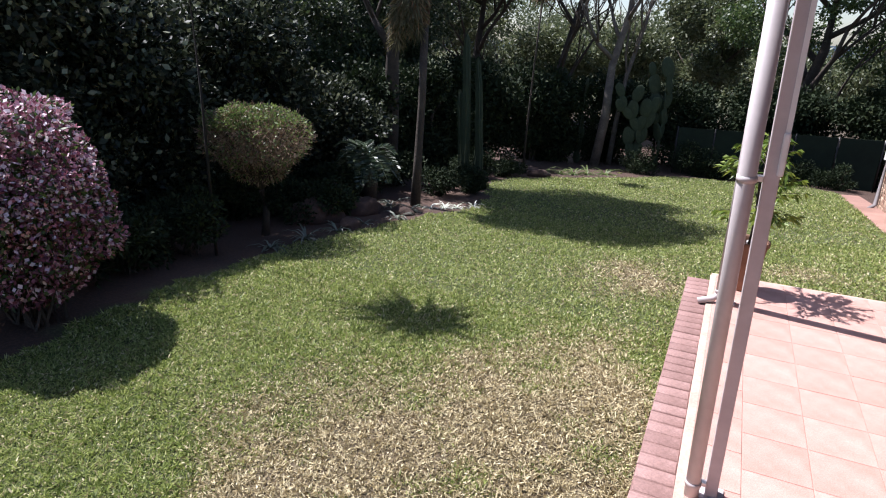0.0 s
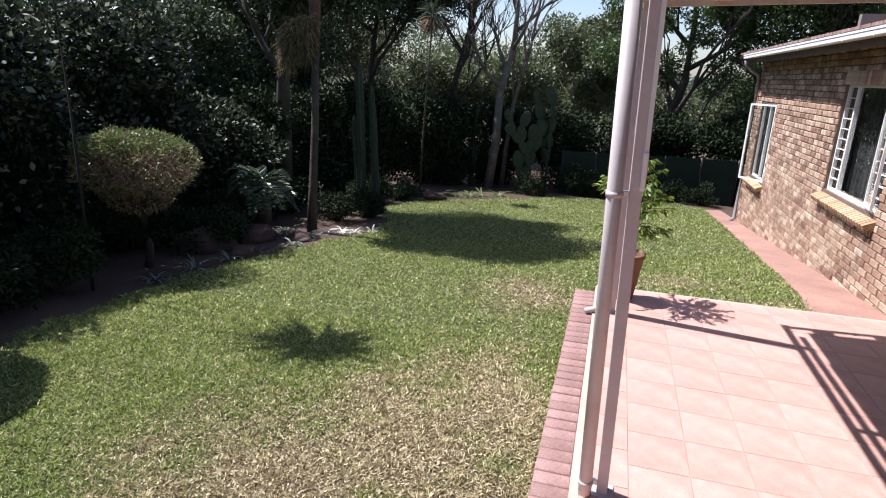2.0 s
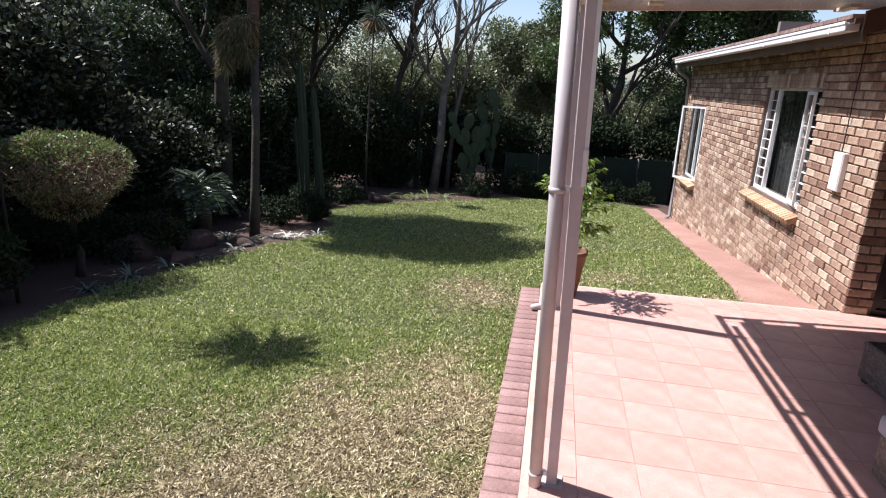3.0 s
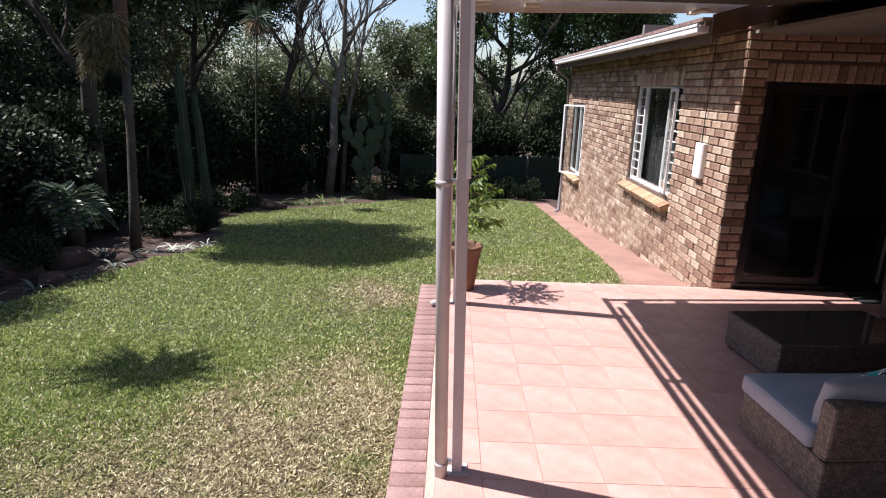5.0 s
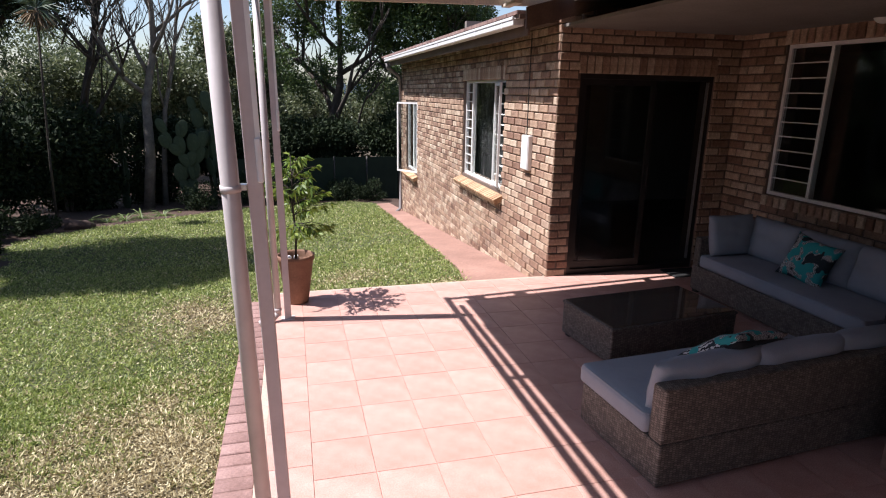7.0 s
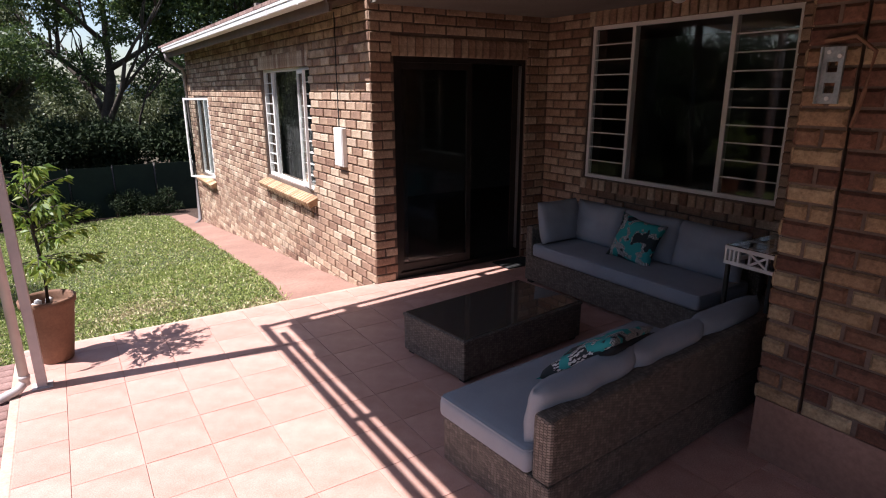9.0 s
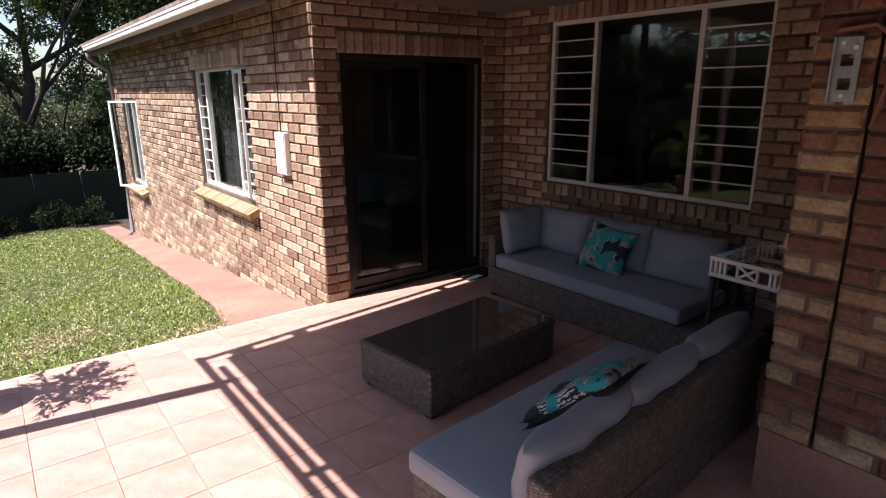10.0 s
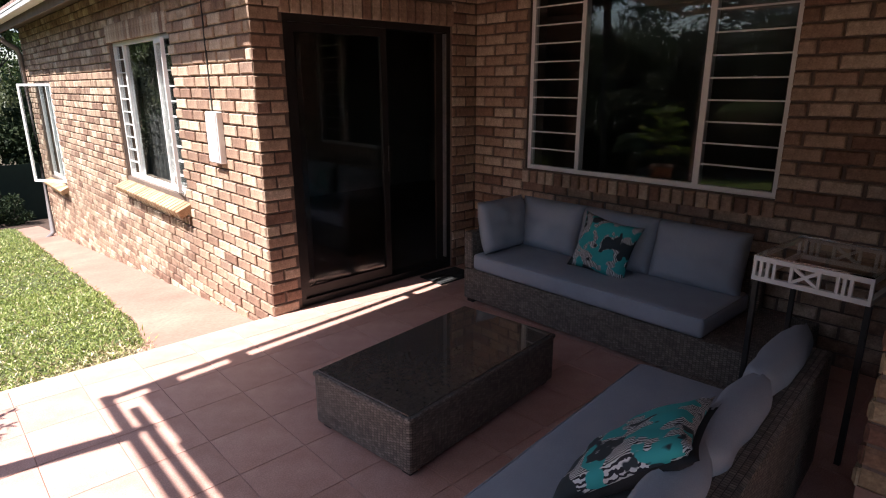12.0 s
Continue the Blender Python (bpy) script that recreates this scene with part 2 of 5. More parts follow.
def add_tube(bm, points, radii, seg=8):
    """A tapered tube along points."""
    rings = []
    for i, p in enumerate(points):
        p = Vector(p)
        d = Vector(points[min(i + 1, len(points) - 1)]) - Vector(points[max(i - 1, 0)])
        q = d.to_track_quat("Z", "X")
        r = radii[i] if isinstance(radii, (list, tuple)) else radii
        rings.append([bm.verts.new(p + q @ Vector((r * math.cos(a), r * math.sin(a), 0))) for a in (2 * math.pi * k / seg for k in range(seg))])
    for a, b in zip(rings, rings[1:]):
        for k in range(seg):
            bm.faces.new((a[k], a[(k + 1) % seg], b[(k + 1) % seg], b[k]))
    bm.faces.new(rings[0][::-1])
    bm.faces.new(rings[-1])


def tube(points, radii, seg=8):
    bm = bmesh.new()
    add_tube(bm, points, radii, seg)
    return bm


def lathe(profile, seg=24):
    bm = bmesh.new()
    rings = [[bm.verts.new((r * math.cos(2 * math.pi * k / seg), r * math.sin(2 * math.pi * k / seg), z)) for k in range(seg)] for r, z in profile]
    for a, b in zip(rings, rings[1:]):
        for k in range(seg):
            bm.faces.new((a[k], a[(k + 1) % seg], b[(k + 1) % seg], b[k]))
    bm.faces.new(rings[0][::-1])
    bm.faces.new(rings[-1])
    return bm


RNG = np.random.default_rng(7)


def unit(v):
    return v / np.maximum(np.linalg.norm(v, axis=1, keepdims=True), 1e-6)


def leaf_mesh(name, pos, way, length, width, droop=0.0):
    """A mesh of pointed leaves (a folded diamond each) at pos, pointing along way."""
    n = len(pos)
    way = unit(way)
    side = unit(np.cross(way, RNG.normal(size=(n, 3))))
    length = np.broadcast_to(np.asarray(length, float).reshape(-1, 1), (n, 1))
    width = np.broadcast_to(np.asarray(width, float).reshape(-1, 1), (n, 1))
    mid = pos + way * length * 0.5
    tip = pos + way * length
    tip[:, 2:3] -= droop * length
    v = np.stack([pos, mid + side * width * 0.5, tip, mid - side * width * 0.5], 1).reshape(-1, 3)
    me = bpy.data.meshes.new(name)
    me.vertices.add(4 * n)
    me.vertices.foreach_set("co", v.ravel())
    me.loops.add(4 * n)
    me.loops.foreach_set("vertex_index", np.arange(4 * n, dtype=np.int32))
    me.polygons.add(n)
    me.polygons.foreach_set("loop_start", np.arange(0, 4 * n, 4, dtype=np.int32))
    me.update(calc_edges=True)
    return me


def in_blobs(blobs, n, shell=0.55):
    """Points in the outer shell of ellipsoids (centre, radii), shared by their size; gives points and outward ways."""
    w = np.array([b[1][0] * b[1][1] + b[1][1] * b[1][2] + b[1][0] * b[1][2] for b in blobs])
    k = RNG.choice(len(blobs), n, p=w / w.sum())
    c = np.array([b[0] for b in blobs])[k]
    r = np.array([b[1] for b in blobs])[k]
    d = unit(RNG.normal(size=(n, 3)))
    s = shell + (1 - shell) * RNG.random((n, 1)) ** 0.6
    return c + d * r * s, d


def crown_blobs(centre, radii, count, size, seed):
    """Clumps spread over a crown, so that its outline is uneven and has gaps."""
    g = np.random.default_rng(seed)
    out = []
    for _ in range(count):
        d = g.normal(size=3)
        d /= np.linalg.norm(d)
        s = g.random() ** 0.4
        p = np.array(centre) + d * np.array(radii) * s * 0.85
        q = size * (0.6 + 0.8 * g.random())
        out.append((tuple(p), (q, q, q * (0.6 + 0.3 * g.random()))))
    return out


def ground_z(x, y):
    """The lawn falls gently away; beside the house it rises to the path."""
    yy = np.clip(y, -6, 19.5)
    low = -0.18 - 0.085 * np.maximum(0, yy - 4) - 0.03 * np.maximum(0, np.minimum(y, 60) - 19.5)
    path = -0.13 - 0.1 * np.maximum(0, np.clip(y, 0, 17.5) - 6.55)
    t = np.clip((x - 1.6) / 2.0, 0, 1) * np.clip((20 - y) / 3, 0, 1)
    t = t * t * (3 - 2 * t)
    return low * (1 - t) + path * t


def gz(x, y):
    return float(ground_z(np.float64(x), np.float64(y)))


BED = [(-2.6, -6), (-2.75, 2.5), (-2.8, 4.2), (-2.95, 5.7), (-2.75, 7.4), (-2.45, 8.8), (-2.15, 9.6), (-2.35, 11.0), (-3.1, 12.6), (-3.0, 14.0), (-2.3, 15.0), (-1.0, 16.4), (0.4, 18.3), (3.0, 18.6), (4.0, 17.6)]


def on_lawn(x, y):
    """True where grass grows: between the bed's edge, the edging, the patio and the path."""
    bx, by = np.array(BED).T
    left = np.interp(y, by[:12], bx[:12])
    top = np.interp(x, bx[11:], by[11:])
    ok = (x > left + 0.06 * np.sin(7 * y) + 0.04 * np.sin(17 * y)) & ((y < top) | (x < -1.0)) & (y < 18.6)
    right = np.where(y < 6.62, 1.49, np.interp(y, [6.6, 7.0, 8.0, 10, 13.6, 16.5], [3.72, 3.86, 3.92, 4.0, 4.1, 4.15]))
    right = right + np.where((y > 6.62) & (y < 7.1), -0.25 * ((7.1 - y) / 0.5) ** 2, 0)
    return ok & (x < right)

# ---------- the ground ----------
def build_ground():
    xs = np.concatenate([np.linspace(-400, -14, 14), np.linspace(-13, 8, 110), np.linspace(9, 400, 14)])
    ys = np.concatenate([np.linspace(-300, -8, 10), np.linspace(-7, 24, 150), np.linspace(26, 900, 24)])
    gx, gy = np.meshgrid(xs, ys)
    z = ground_z(gx, gy)
    z = z + np.where((gx < 14) & (gy < 26) & (gx > -13), 0.012 * np.sin(3.1 * gx) * np.sin(2.7 * gy), 0)
    z = np.where((gx > 1.45) & (gy < 6.5), -0.35, z)
    z = np.where(gx > 4.8, np.minimum(z, -0.4), z)
    nx, ny = len(xs), len(ys)
    v = np.stack([gx, gy, z], -1).reshape(-1, 3)
    f = [(j * nx + i, j * nx + i + 1, (j + 1) * nx + i + 1, (j + 1) * nx + i) for j in range(ny - 1) for i in range(nx - 1)]
    me = mesh_of("ground", v.tolist(), f)
    return tagged(part("ground", me, GROUND, smooth=True), "dark red-brown garden soil under lawn and beds", "ground", kind="structure")


def lawn_material():
    """Turf: soil with straw and green by position."""
    m, nt, b = nodes_of("turf")
    n1, n2, n3 = noise_of(nt, 0.9, 4), noise_of(nt, 45, 4, 0.75), noise_of(nt, 7, 3)
    green = ramp(nt, n2.outputs[0], [(0.3, (0.022, 0.028, 0.009)), (0.5, (0.055, 0.066, 0.02)), (0.72, (0.15, 0.15, 0.06))])
    soil = ramp(nt, n2.outputs[0], [(0.3, (0.035, 0.022, 0.016)), (0.55, (0.075, 0.042, 0.028)), (0.75, (0.14, 0.075, 0.048))])
    at = nt.nodes.new("ShaderNodeAttribute")
    at.attribute_name = "turf"
    dr = nt.nodes.new("ShaderNodeAttribute")
    dr.attribute_name = "worn"
    straw = ramp(nt, n2.outputs[0], [(0.32, (0.035, 0.025, 0.016)), (0.5, (0.10, 0.075, 0.045)), (0.7, (0.26, 0.205, 0.125))])
    turf_c = mix(nt, green.outputs[0], straw.outputs[0], dr.outputs["Fac"])
    nt.links.new(mix(nt, soil.outputs[0], turf_c, at.outputs["Fac"]), b.inputs["Base Color"])
    b.inputs["Roughness"].default_value = 0.95
    bump(nt, b, n2.outputs[0], 0.8, 0.02)
    return m


GROUND = lawn_material()
ground = build_ground()
co = np.zeros(len(ground.data.vertices) * 3)
ground.data.vertices.foreach_get("co", co)
co = co.reshape(-1, 3)
turf = ground.data.attributes.new("turf", "FLOAT", "POINT")
turf.data.foreach_set("value", (on_lawn(co[:, 0], co[:, 1]) | (co[:, 1] > 40)).astype(np.float32))


def dryness(x, y):
    """Straw-coloured worn patches by the edging."""
    edge = np.interp(x, [-2.2, -1.2, -0.7, 0.03, 0.51, 1.08, 1.5], [2.2, 2.9, 3.22, 3.79, 4.74, 5.08, 4.2])
    edge = edge + 0.16 * np.sin(6.1 * x + 0.7) + 0.09 * np.sin(15.0 * x)
    a = 1.0 / (1.0 + np.exp(np.clip((y - edge) / 0.26, -40, 40))) * np.clip((x + 1.1 - 0.9 * np.maximum(0, 2.9 - y)) / 0.5, 0, 1)
    b = 0.8 * np.exp(-((x - 0.95) / 0.5) ** 2 - ((y - 7.25) / 0.65) ** 2)
    c = 0.8 * np.exp(-((y - 6.75) / 0.4) ** 2) * (x > 1.55) + 0.4 * np.exp(-((x - 2.6) / 0.5) ** 2 - ((y - 8.2) / 0.5) ** 2)
    w = 0.22 * np.sin(5.3 * x + 1) * np.sin(4.7 * y) + 0.16 * np.sin(11 * x) * np.sin(13 * y + 2)
    return np.clip(0.84 * a + b + c + 1.5 * w * (a + b + c + 0.12), 0, 1)


worn = ground.data.attributes.new("worn", "FLOAT", "POINT")
worn.data.foreach_set("value", np.clip(1.3 * dryness(co[:, 0], co[:, 1]), 0, 1).astype(np.float32))


def build_grass():
    """Short turf blades, thick near the patio and thinner far off, in green and straw."""
    for name, mat, dry in (("lawn_grass", L_GRASS, False), ("dry_lawn_grass", L_STRAW, True)):
        px, py = [], []
        for n, x0, x1, y0, y1 in ((270000, -2.9, 1.5, 1.2, 5.6), (150000, -3.2, 4.2, 5.6, 10.0), (110000, -3.4, 4.3, 10.0, 18.6), (20000, -3.0, 1.5, -1.5, 1.2)):
            px.append(RNG.uniform(x0, x1, n))
            py.append(RNG.uniform(y0, y1, n))
        x, y = np.concatenate(px), np.concatenate(py)
        k = RNG.random(len(x))
        d = dryness(x, y)
        keep = on_lawn(x, y) & ((k < 0.07 + 1.6 * d) if dry else (k > 1.25 * d))
        if dry:
            keep &= RNG.random(len(x)) < 0.95
        x, y, d = x[keep], y[keep], d[keep]
        n = len(x)
        far = np.clip((y - 3) / 12, 0, 1)
        pos = np.stack([x, y, ground_z(x, y) + 0.012 * np.sin(3.1 * x) * np.sin(2.7 * y) + (0.005 if dry else 0.0)], 1)
        way = RNG.normal(size=(n, 3)) * 0.75
        way[:, 2] = 0.38 if dry else 0.55
        clump = np.sin(23 * x + 3 * np.sin(9 * y)) * np.sin(21 * y + 3 * np.sin(8 * x)) + 0.6 * np.sin(51 * x + 2) * np.sin(47 * y)
        length = RNG.uniform(0.018, 0.045, n) * (1 + 0.35 * far) * (1 + 0.42 * clump)
        me = leaf_mesh(name, pos, way, length, RNG.uniform(0.0045, 0.0095, n) * (1 + 1.1 * far))
        tagged(part(name, me, mat), "straw-coloured dry worn lawn grass" if dry else "short green kikuyu lawn grass", "grass", kind="stuff")


L_GRASS = leafy("grass_blade", [(0.0, (0.06, 0.092, 0.02)), (0.3, (0.18, 0.24, 0.052)), (0.75, (0.36, 0.42, 0.115)), (1.0, (0.56, 0.56, 0.25))], 0.5, 0.38)
L_STRAW = leafy("straw_blade", [(0.0, (0.13, 0.096, 0.045)), (0.45, (0.40, 0.325, 0.17)), (1.0, (0.76, 0.67, 0.42))], 0.7, 0.15)
build_grass()


# ---------- the house ----------
HX, HY, HFAR, WX = 4.54, 6.55, 15.1, 6.63


def wall_block(name, label, boxes, inner=MORTAR):
    bm = bmesh.new()
    for b in boxes:
        add_box(bm, *b)
    return tagged(part(name, bm, inner), label, "wall", kind="structure")


# lawn-side wall with two window openings
W2 = (8.07, 9.88, 0.675, 2.06)
W1 = (13.3, 14.5, 0.19, 1.67)
J = 0.010
wall_west = wall_block("wall_west", "weathered brown face-brick house wall towards the lawn", [
    (HX + J, HX + 0.23, HY + J, W2[0], -1.6, 2.57), (HX + J, HX + 0.23, W2[1], W1[0], -1.6, 2.57), (HX + J, HX + 0.23, W1[1], HFAR - J, -1.6, 2.57),
    (HX + J, HX + 0.23, W2[0], W2[1], -1.6, W2[2]), (HX + J, HX + 0.23, W2[0], W2[1], W2[3], 2.57),
    (HX + J, HX + 0.23, W1[0], W1[1], -1.6, W1[2]), (HX + J, HX + 0.23, W1[0], W1[1], W1[3], 2.57)])
DOOR = (4.78, 6.34, 0.0, 2.10)
wall_door = wall_block("wall_door", "shaded brown face-brick wall round the sliding door", [
    (HX + 0.23, DOOR[0], HY + J, HY + 0.23, -0.4, 3.0), (DOOR[1], WX + J, HY + J, HY + 0.23, -0.4, 3.0), (DOOR[0], DOOR[1], HY + J, HY + 0.23, DOOR[3], 3.0)])
W3 = (3.99, 5.965, 0.945, 2.39)
wall_lounge = wall_block("wall_lounge", "shaded brown face-brick wall behind the outdoor sofa", [
    (WX + J, WX + 0.23, W3[1], HY + 0.23, -0.4, 3.0), (WX + J, WX + 0.23, 1.4, W3[0], -0.4, 3.0),
    (WX + J, WX + 0.23, W3[0], W3[1], -0.4, W3[2]), (WX + J, WX + 0.23, W3[0], W3[1], W3[3], 3.0)])
PX, PY, PB = 4.92, 3.075, 0.32
wall_pillar = wall_block("wall_pillar", "mixed yellow and brown face-brick wall end with a dark joint", [(PX + J, PX + 0.9, -4.0, 2.857, PB, 3.0), (PX + J, PX + 0.42, 2.872, PY - J, PB, 3.0)])
tagged(part("plinth", box(PX + 0.004, PX + 0.9, -4.0, PY - 0.004, -0.4, PB - 0.002, 0.004), REDPATH), "low red-stained plinth under the brick wall end", "plinth", kind="structure")
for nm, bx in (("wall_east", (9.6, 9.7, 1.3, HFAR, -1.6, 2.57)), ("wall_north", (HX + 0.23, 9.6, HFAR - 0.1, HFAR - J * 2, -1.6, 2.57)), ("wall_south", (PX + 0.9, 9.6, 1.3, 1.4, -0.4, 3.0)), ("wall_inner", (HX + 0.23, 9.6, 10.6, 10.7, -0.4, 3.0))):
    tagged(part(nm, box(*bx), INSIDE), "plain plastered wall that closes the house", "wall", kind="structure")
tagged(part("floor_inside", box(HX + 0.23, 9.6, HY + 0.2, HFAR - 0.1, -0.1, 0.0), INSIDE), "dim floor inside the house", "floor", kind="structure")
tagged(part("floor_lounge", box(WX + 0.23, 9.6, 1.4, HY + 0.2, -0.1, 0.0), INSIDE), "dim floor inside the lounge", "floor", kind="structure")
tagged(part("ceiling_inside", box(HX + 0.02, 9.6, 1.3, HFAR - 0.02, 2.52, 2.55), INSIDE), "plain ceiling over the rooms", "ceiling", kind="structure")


def brick_shape(l, h, d, ch=0.007):
    """A brick with its outer arrises rounded off; outer face towards -y, origin at the lower left of the joint line."""
    v = [(0, 0, 0), (l, 0, 0), (l, 0, h), (0, 0, h), (0, -d + ch, 0), (l, -d + ch, 0), (l, -d + ch, h), (0, -d + ch, h),
         (ch, -d, ch), (l - ch, -d, ch), (l - ch, -d, h - ch), (ch, -d, h - ch)]
    f = [(0, 1, 5, 4), (1, 2, 6, 5), (2, 3, 7, 6), (3, 0, 4, 7), (4, 5, 9, 8), (5, 6, 10, 9), (6, 7, 11, 10), (7, 4, 8, 11), (8, 9, 10, 11)]
    return v, f


COURSE, BRL, GAP, PERPEND = 0.0853, 0.232, 0.012, 0.018
PCOURSE = 0.083
BRICKS = {}


def lay_bricks(wall, origin, turn, length, z0, z1, holes=(), near=None, COURSE=COURSE, face=None):
    """Stretcher courses along a wall face. near: a test (u, z) for the bricks that are parts; the rest is joined."""
    face = face or BRICK
    worn_edge = 0.013 if face is PILBRICK else 0.007
    base = pose(*origin, 0, 0, turn)
    vs, fs, made = [], [], 0
    g = random.Random(len(wall.name) * 7 + int(length * 10))
    row = int(math.floor(z0 / COURSE))
    while row * COURSE < z1:
        z = row * COURSE
        u = -BRL * 0.5 if row % 2 else 0.0
        while u < length:
            a, b = max(u, 0.0), min(u + BRL - PERPEND, length)
            u += BRL
            spans = [(a, b)]
            for h0, h1, k0, k1 in holes:
                if z + COURSE - GAP > k0 + 0.02 and z < k1 - 0.02:
                    cut = []
                    for p, q in spans:
                        if q <= h0 or p >= h1:
                            cut.append((p, q))
                        else:
                            if p < h0:
                                cut.append((p, h0))
                            if q > h1:
                                cut.append((h1, q))
                    spans = cut
            for p, q in spans:
                if q - p < 0.03:
                    continue
                d = 0.016 + g.uniform(-0.004, 0.005)
                h = COURSE - GAP + g.uniform(-0.002, 0.002)
                m = base @ pose(p, 0, z + g.uniform(-0.002, 0.002), 0, 0, 0)
                if face is PILBRICK:
                    d += g.uniform(-0.004, 0.004)
                if near is not None and made < 300 and near(p, z):
                    key = (round(q - p, 2), round(d * 500) / 500, COURSE, face.name)
                    if key not in BRICKS:
                        v, f = brick_shape(key[0], COURSE - GAP, key[1], worn_edge)
                        BRICKS[key] = mesh_of("brick", v, f)
                        BRICKS[key].materials.append(face)
                    part("brick", BRICKS[key], None, wall, at=m)
                    made += 1
                else:
                    v, f = brick_shape(q - p, h, d, worn_edge)
                    k = len(vs)
                    vs += [tuple(m @ Vector(c)) for c in v]
                    fs += [tuple(k + i for i in t) for t in f]
        row += 1
    if vs:
        ob = part("brickwork", mesh_of("brickwork", vs, fs), face, wall)
        tagged(ob, kind="stuff")


def soldier(wall, origin, turn, length, h=0.17, pitch=0.082, depth=0.022):
    """A row of bricks on end."""
    base = pose(*origin, 0, 0, turn)
    n = int(length / pitch)
    v, f = brick_shape(length / n - GAP, h, depth)
    me = mesh_of("soldier_brick", v, f)
    me.materials.append(BRICK)
    for i in range(n):
        part("brick", me, None, wall, at=base @ pose(i * length / n, 0, 0))


def build_bricks():
    L = HFAR - HY
    # the wall faces -x: u runs from the far end to the near corner
    holes = [(HFAR - W2[1], HFAR - W2[0], W2[2] - 0.09, W2[3] + 0.17), (HFAR - W1[1], HFAR - W1[0], W1[2] - 0.09, W1[3])]
    lay_bricks(wall_west, (HX + J, HFAR, 0), -90, L, -1.1, 2.56, holes, lambda u, z: L - u < 1.7 and z < 2.1)
    soldier(wall_west, (HX + J, W2[1] + 0.02, W2[3]), -90, W2[1] - W2[0] + 0.04)
    dh = [(DOOR[0] - HX, DOOR[1] - HX, -1, DOOR[3] + 0.17)]
    lay_bricks(wall_door, (HX, HY + J, 0), 0, WX - HX, 0.0, 2.9, dh, lambda u, z: True)
    soldier(wall_door, (DOOR[0] - 0.02, HY + J, DOOR[3]), 0, DOOR[1] - DOOR[0] + 0.04)
    top = HY
    lay_bricks(wall_lounge, (WX + J, top, 0), -90, top - 2.0, 0.0, 2.9, [(top - W3[1], top - W3[0], W3[2] - 0.12, W3[3] + 0.17)], lambda u, z: z > 0.3 and u < 4)
    soldier(wall_lounge, (WX + J, W3[1] + 0.02, W3[3]), -90, W3[1] - W3[0] + 0.04)
    soldier(wall_lounge, (WX + J, W3[1] + 0.02, W3[2] - 0.115), -90, W3[1] - W3[0] + 0.04, 0.105)
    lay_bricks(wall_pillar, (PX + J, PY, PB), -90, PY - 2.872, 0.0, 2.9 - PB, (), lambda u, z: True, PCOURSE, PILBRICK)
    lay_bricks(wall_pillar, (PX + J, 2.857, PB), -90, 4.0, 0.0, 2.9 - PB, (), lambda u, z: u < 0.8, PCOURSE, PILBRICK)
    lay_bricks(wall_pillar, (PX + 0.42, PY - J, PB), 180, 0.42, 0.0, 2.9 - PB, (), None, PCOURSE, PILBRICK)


# ---------- windows and doors ----------
def steel_window(name, label, at, width, height, mullions, bars, bar_bays, skew=0.0):
    """A white steel window in the plane y = 0, x along its width, outer face to -y."""
    w = thing(name, label, "window", at, kind="structure")
    fr, dp = 0.035, 0.05
    bm = bmesh.new()
    for b in ((0, width, -dp / 2, dp / 2, 0, fr), (0, width, -dp / 2, dp / 2, height - fr, height), (0, fr, -dp / 2, dp / 2, fr, height - fr), (width - fr, width, -dp / 2, dp / 2, fr, height - fr)):
        add_box(bm, *b)
    part("window_frame", bm, WHITE, w)
    edges = [fr] + list(mullions) + [width - fr]
    for mx in mullions:
        part("mullion", box(mx - 0.022, mx + 0.022, -dp / 2 - 0.006, dp / 2, fr, height - fr, 0.004), WHITE, w)
    for i, (a, b) in enumerate(zip(edges, edges[1:])):
        h = (b - a) / 2 - 0.02
        pane = part("pane", box(-h, h, -0.003, 0.003, fr, height - fr), GLASS, w, at=pose((a + b) / 2, 0, 0, 0, 0, skew))
        pane.visible_shadow = False
        if i in bar_bays:
            for k in range(bars):
                z = fr + (height - 2 * fr) * (k + 1) / (bars + 1)
                part("burglar_bar", box(a, b, -0.022, -0.010, z - 0.005, z + 0.005), WHITE, w)
    return w


def casement(name, parent_label, at, width, height):
    c = thing(name, parent_label, "window", at, kind="structure")
    bm = bmesh.new()
    fr, dp = 0.035, 0.03
    for b in ((0, width, -dp / 2, dp / 2, 0, fr), (0, width, -dp / 2, dp / 2, height - fr, height), (0, fr, -dp / 2, dp / 2, fr, height - fr), (width - fr, width, -dp / 2, dp / 2, fr, height - fr)):
        add_box(bm, *b)
    part("window_frame", bm, WHITE, c)
    p = part("pane", box(fr - 0.005, width - fr + 0.005, -0.003, 0.003, fr - 0.005, height - fr + 0.005), GLASS, c)
    p.visible_shadow = False
    return c


def sill(wall, x, y0, y1, z):
    """A sloping row of bricks on edge under a window."""
    n = int((y1 - y0) / 0.083)
    v, f = brick_shape((y1 - y0) / n - GAP * 1.3, 0.07, 0.205)
    me = mesh_of("sill_brick", v, f)
    me.materials.append(SILLB)
    for i in range(n):
        part("brick", me, None, wall, at=pose(x + 0.09, y1 - i * (y1 - y0) / n, z - 0.085, 0, 0, -90) @ pose(0, 0, 0, 24, 0, 0))


SILLB = pieces("sill_brick_face", [(0.0, (0.36, 0.20, 0.11)), (0.5, (0.47, 0.29, 0.165)), (1.0, (0.55, 0.37, 0.22))])
sill(wall_west, HX, 7.98, 9.95, 0.675)
sill(wall_west, HX, 13.2, 14.6, 0.19)
w = W2[1] - W2[0]
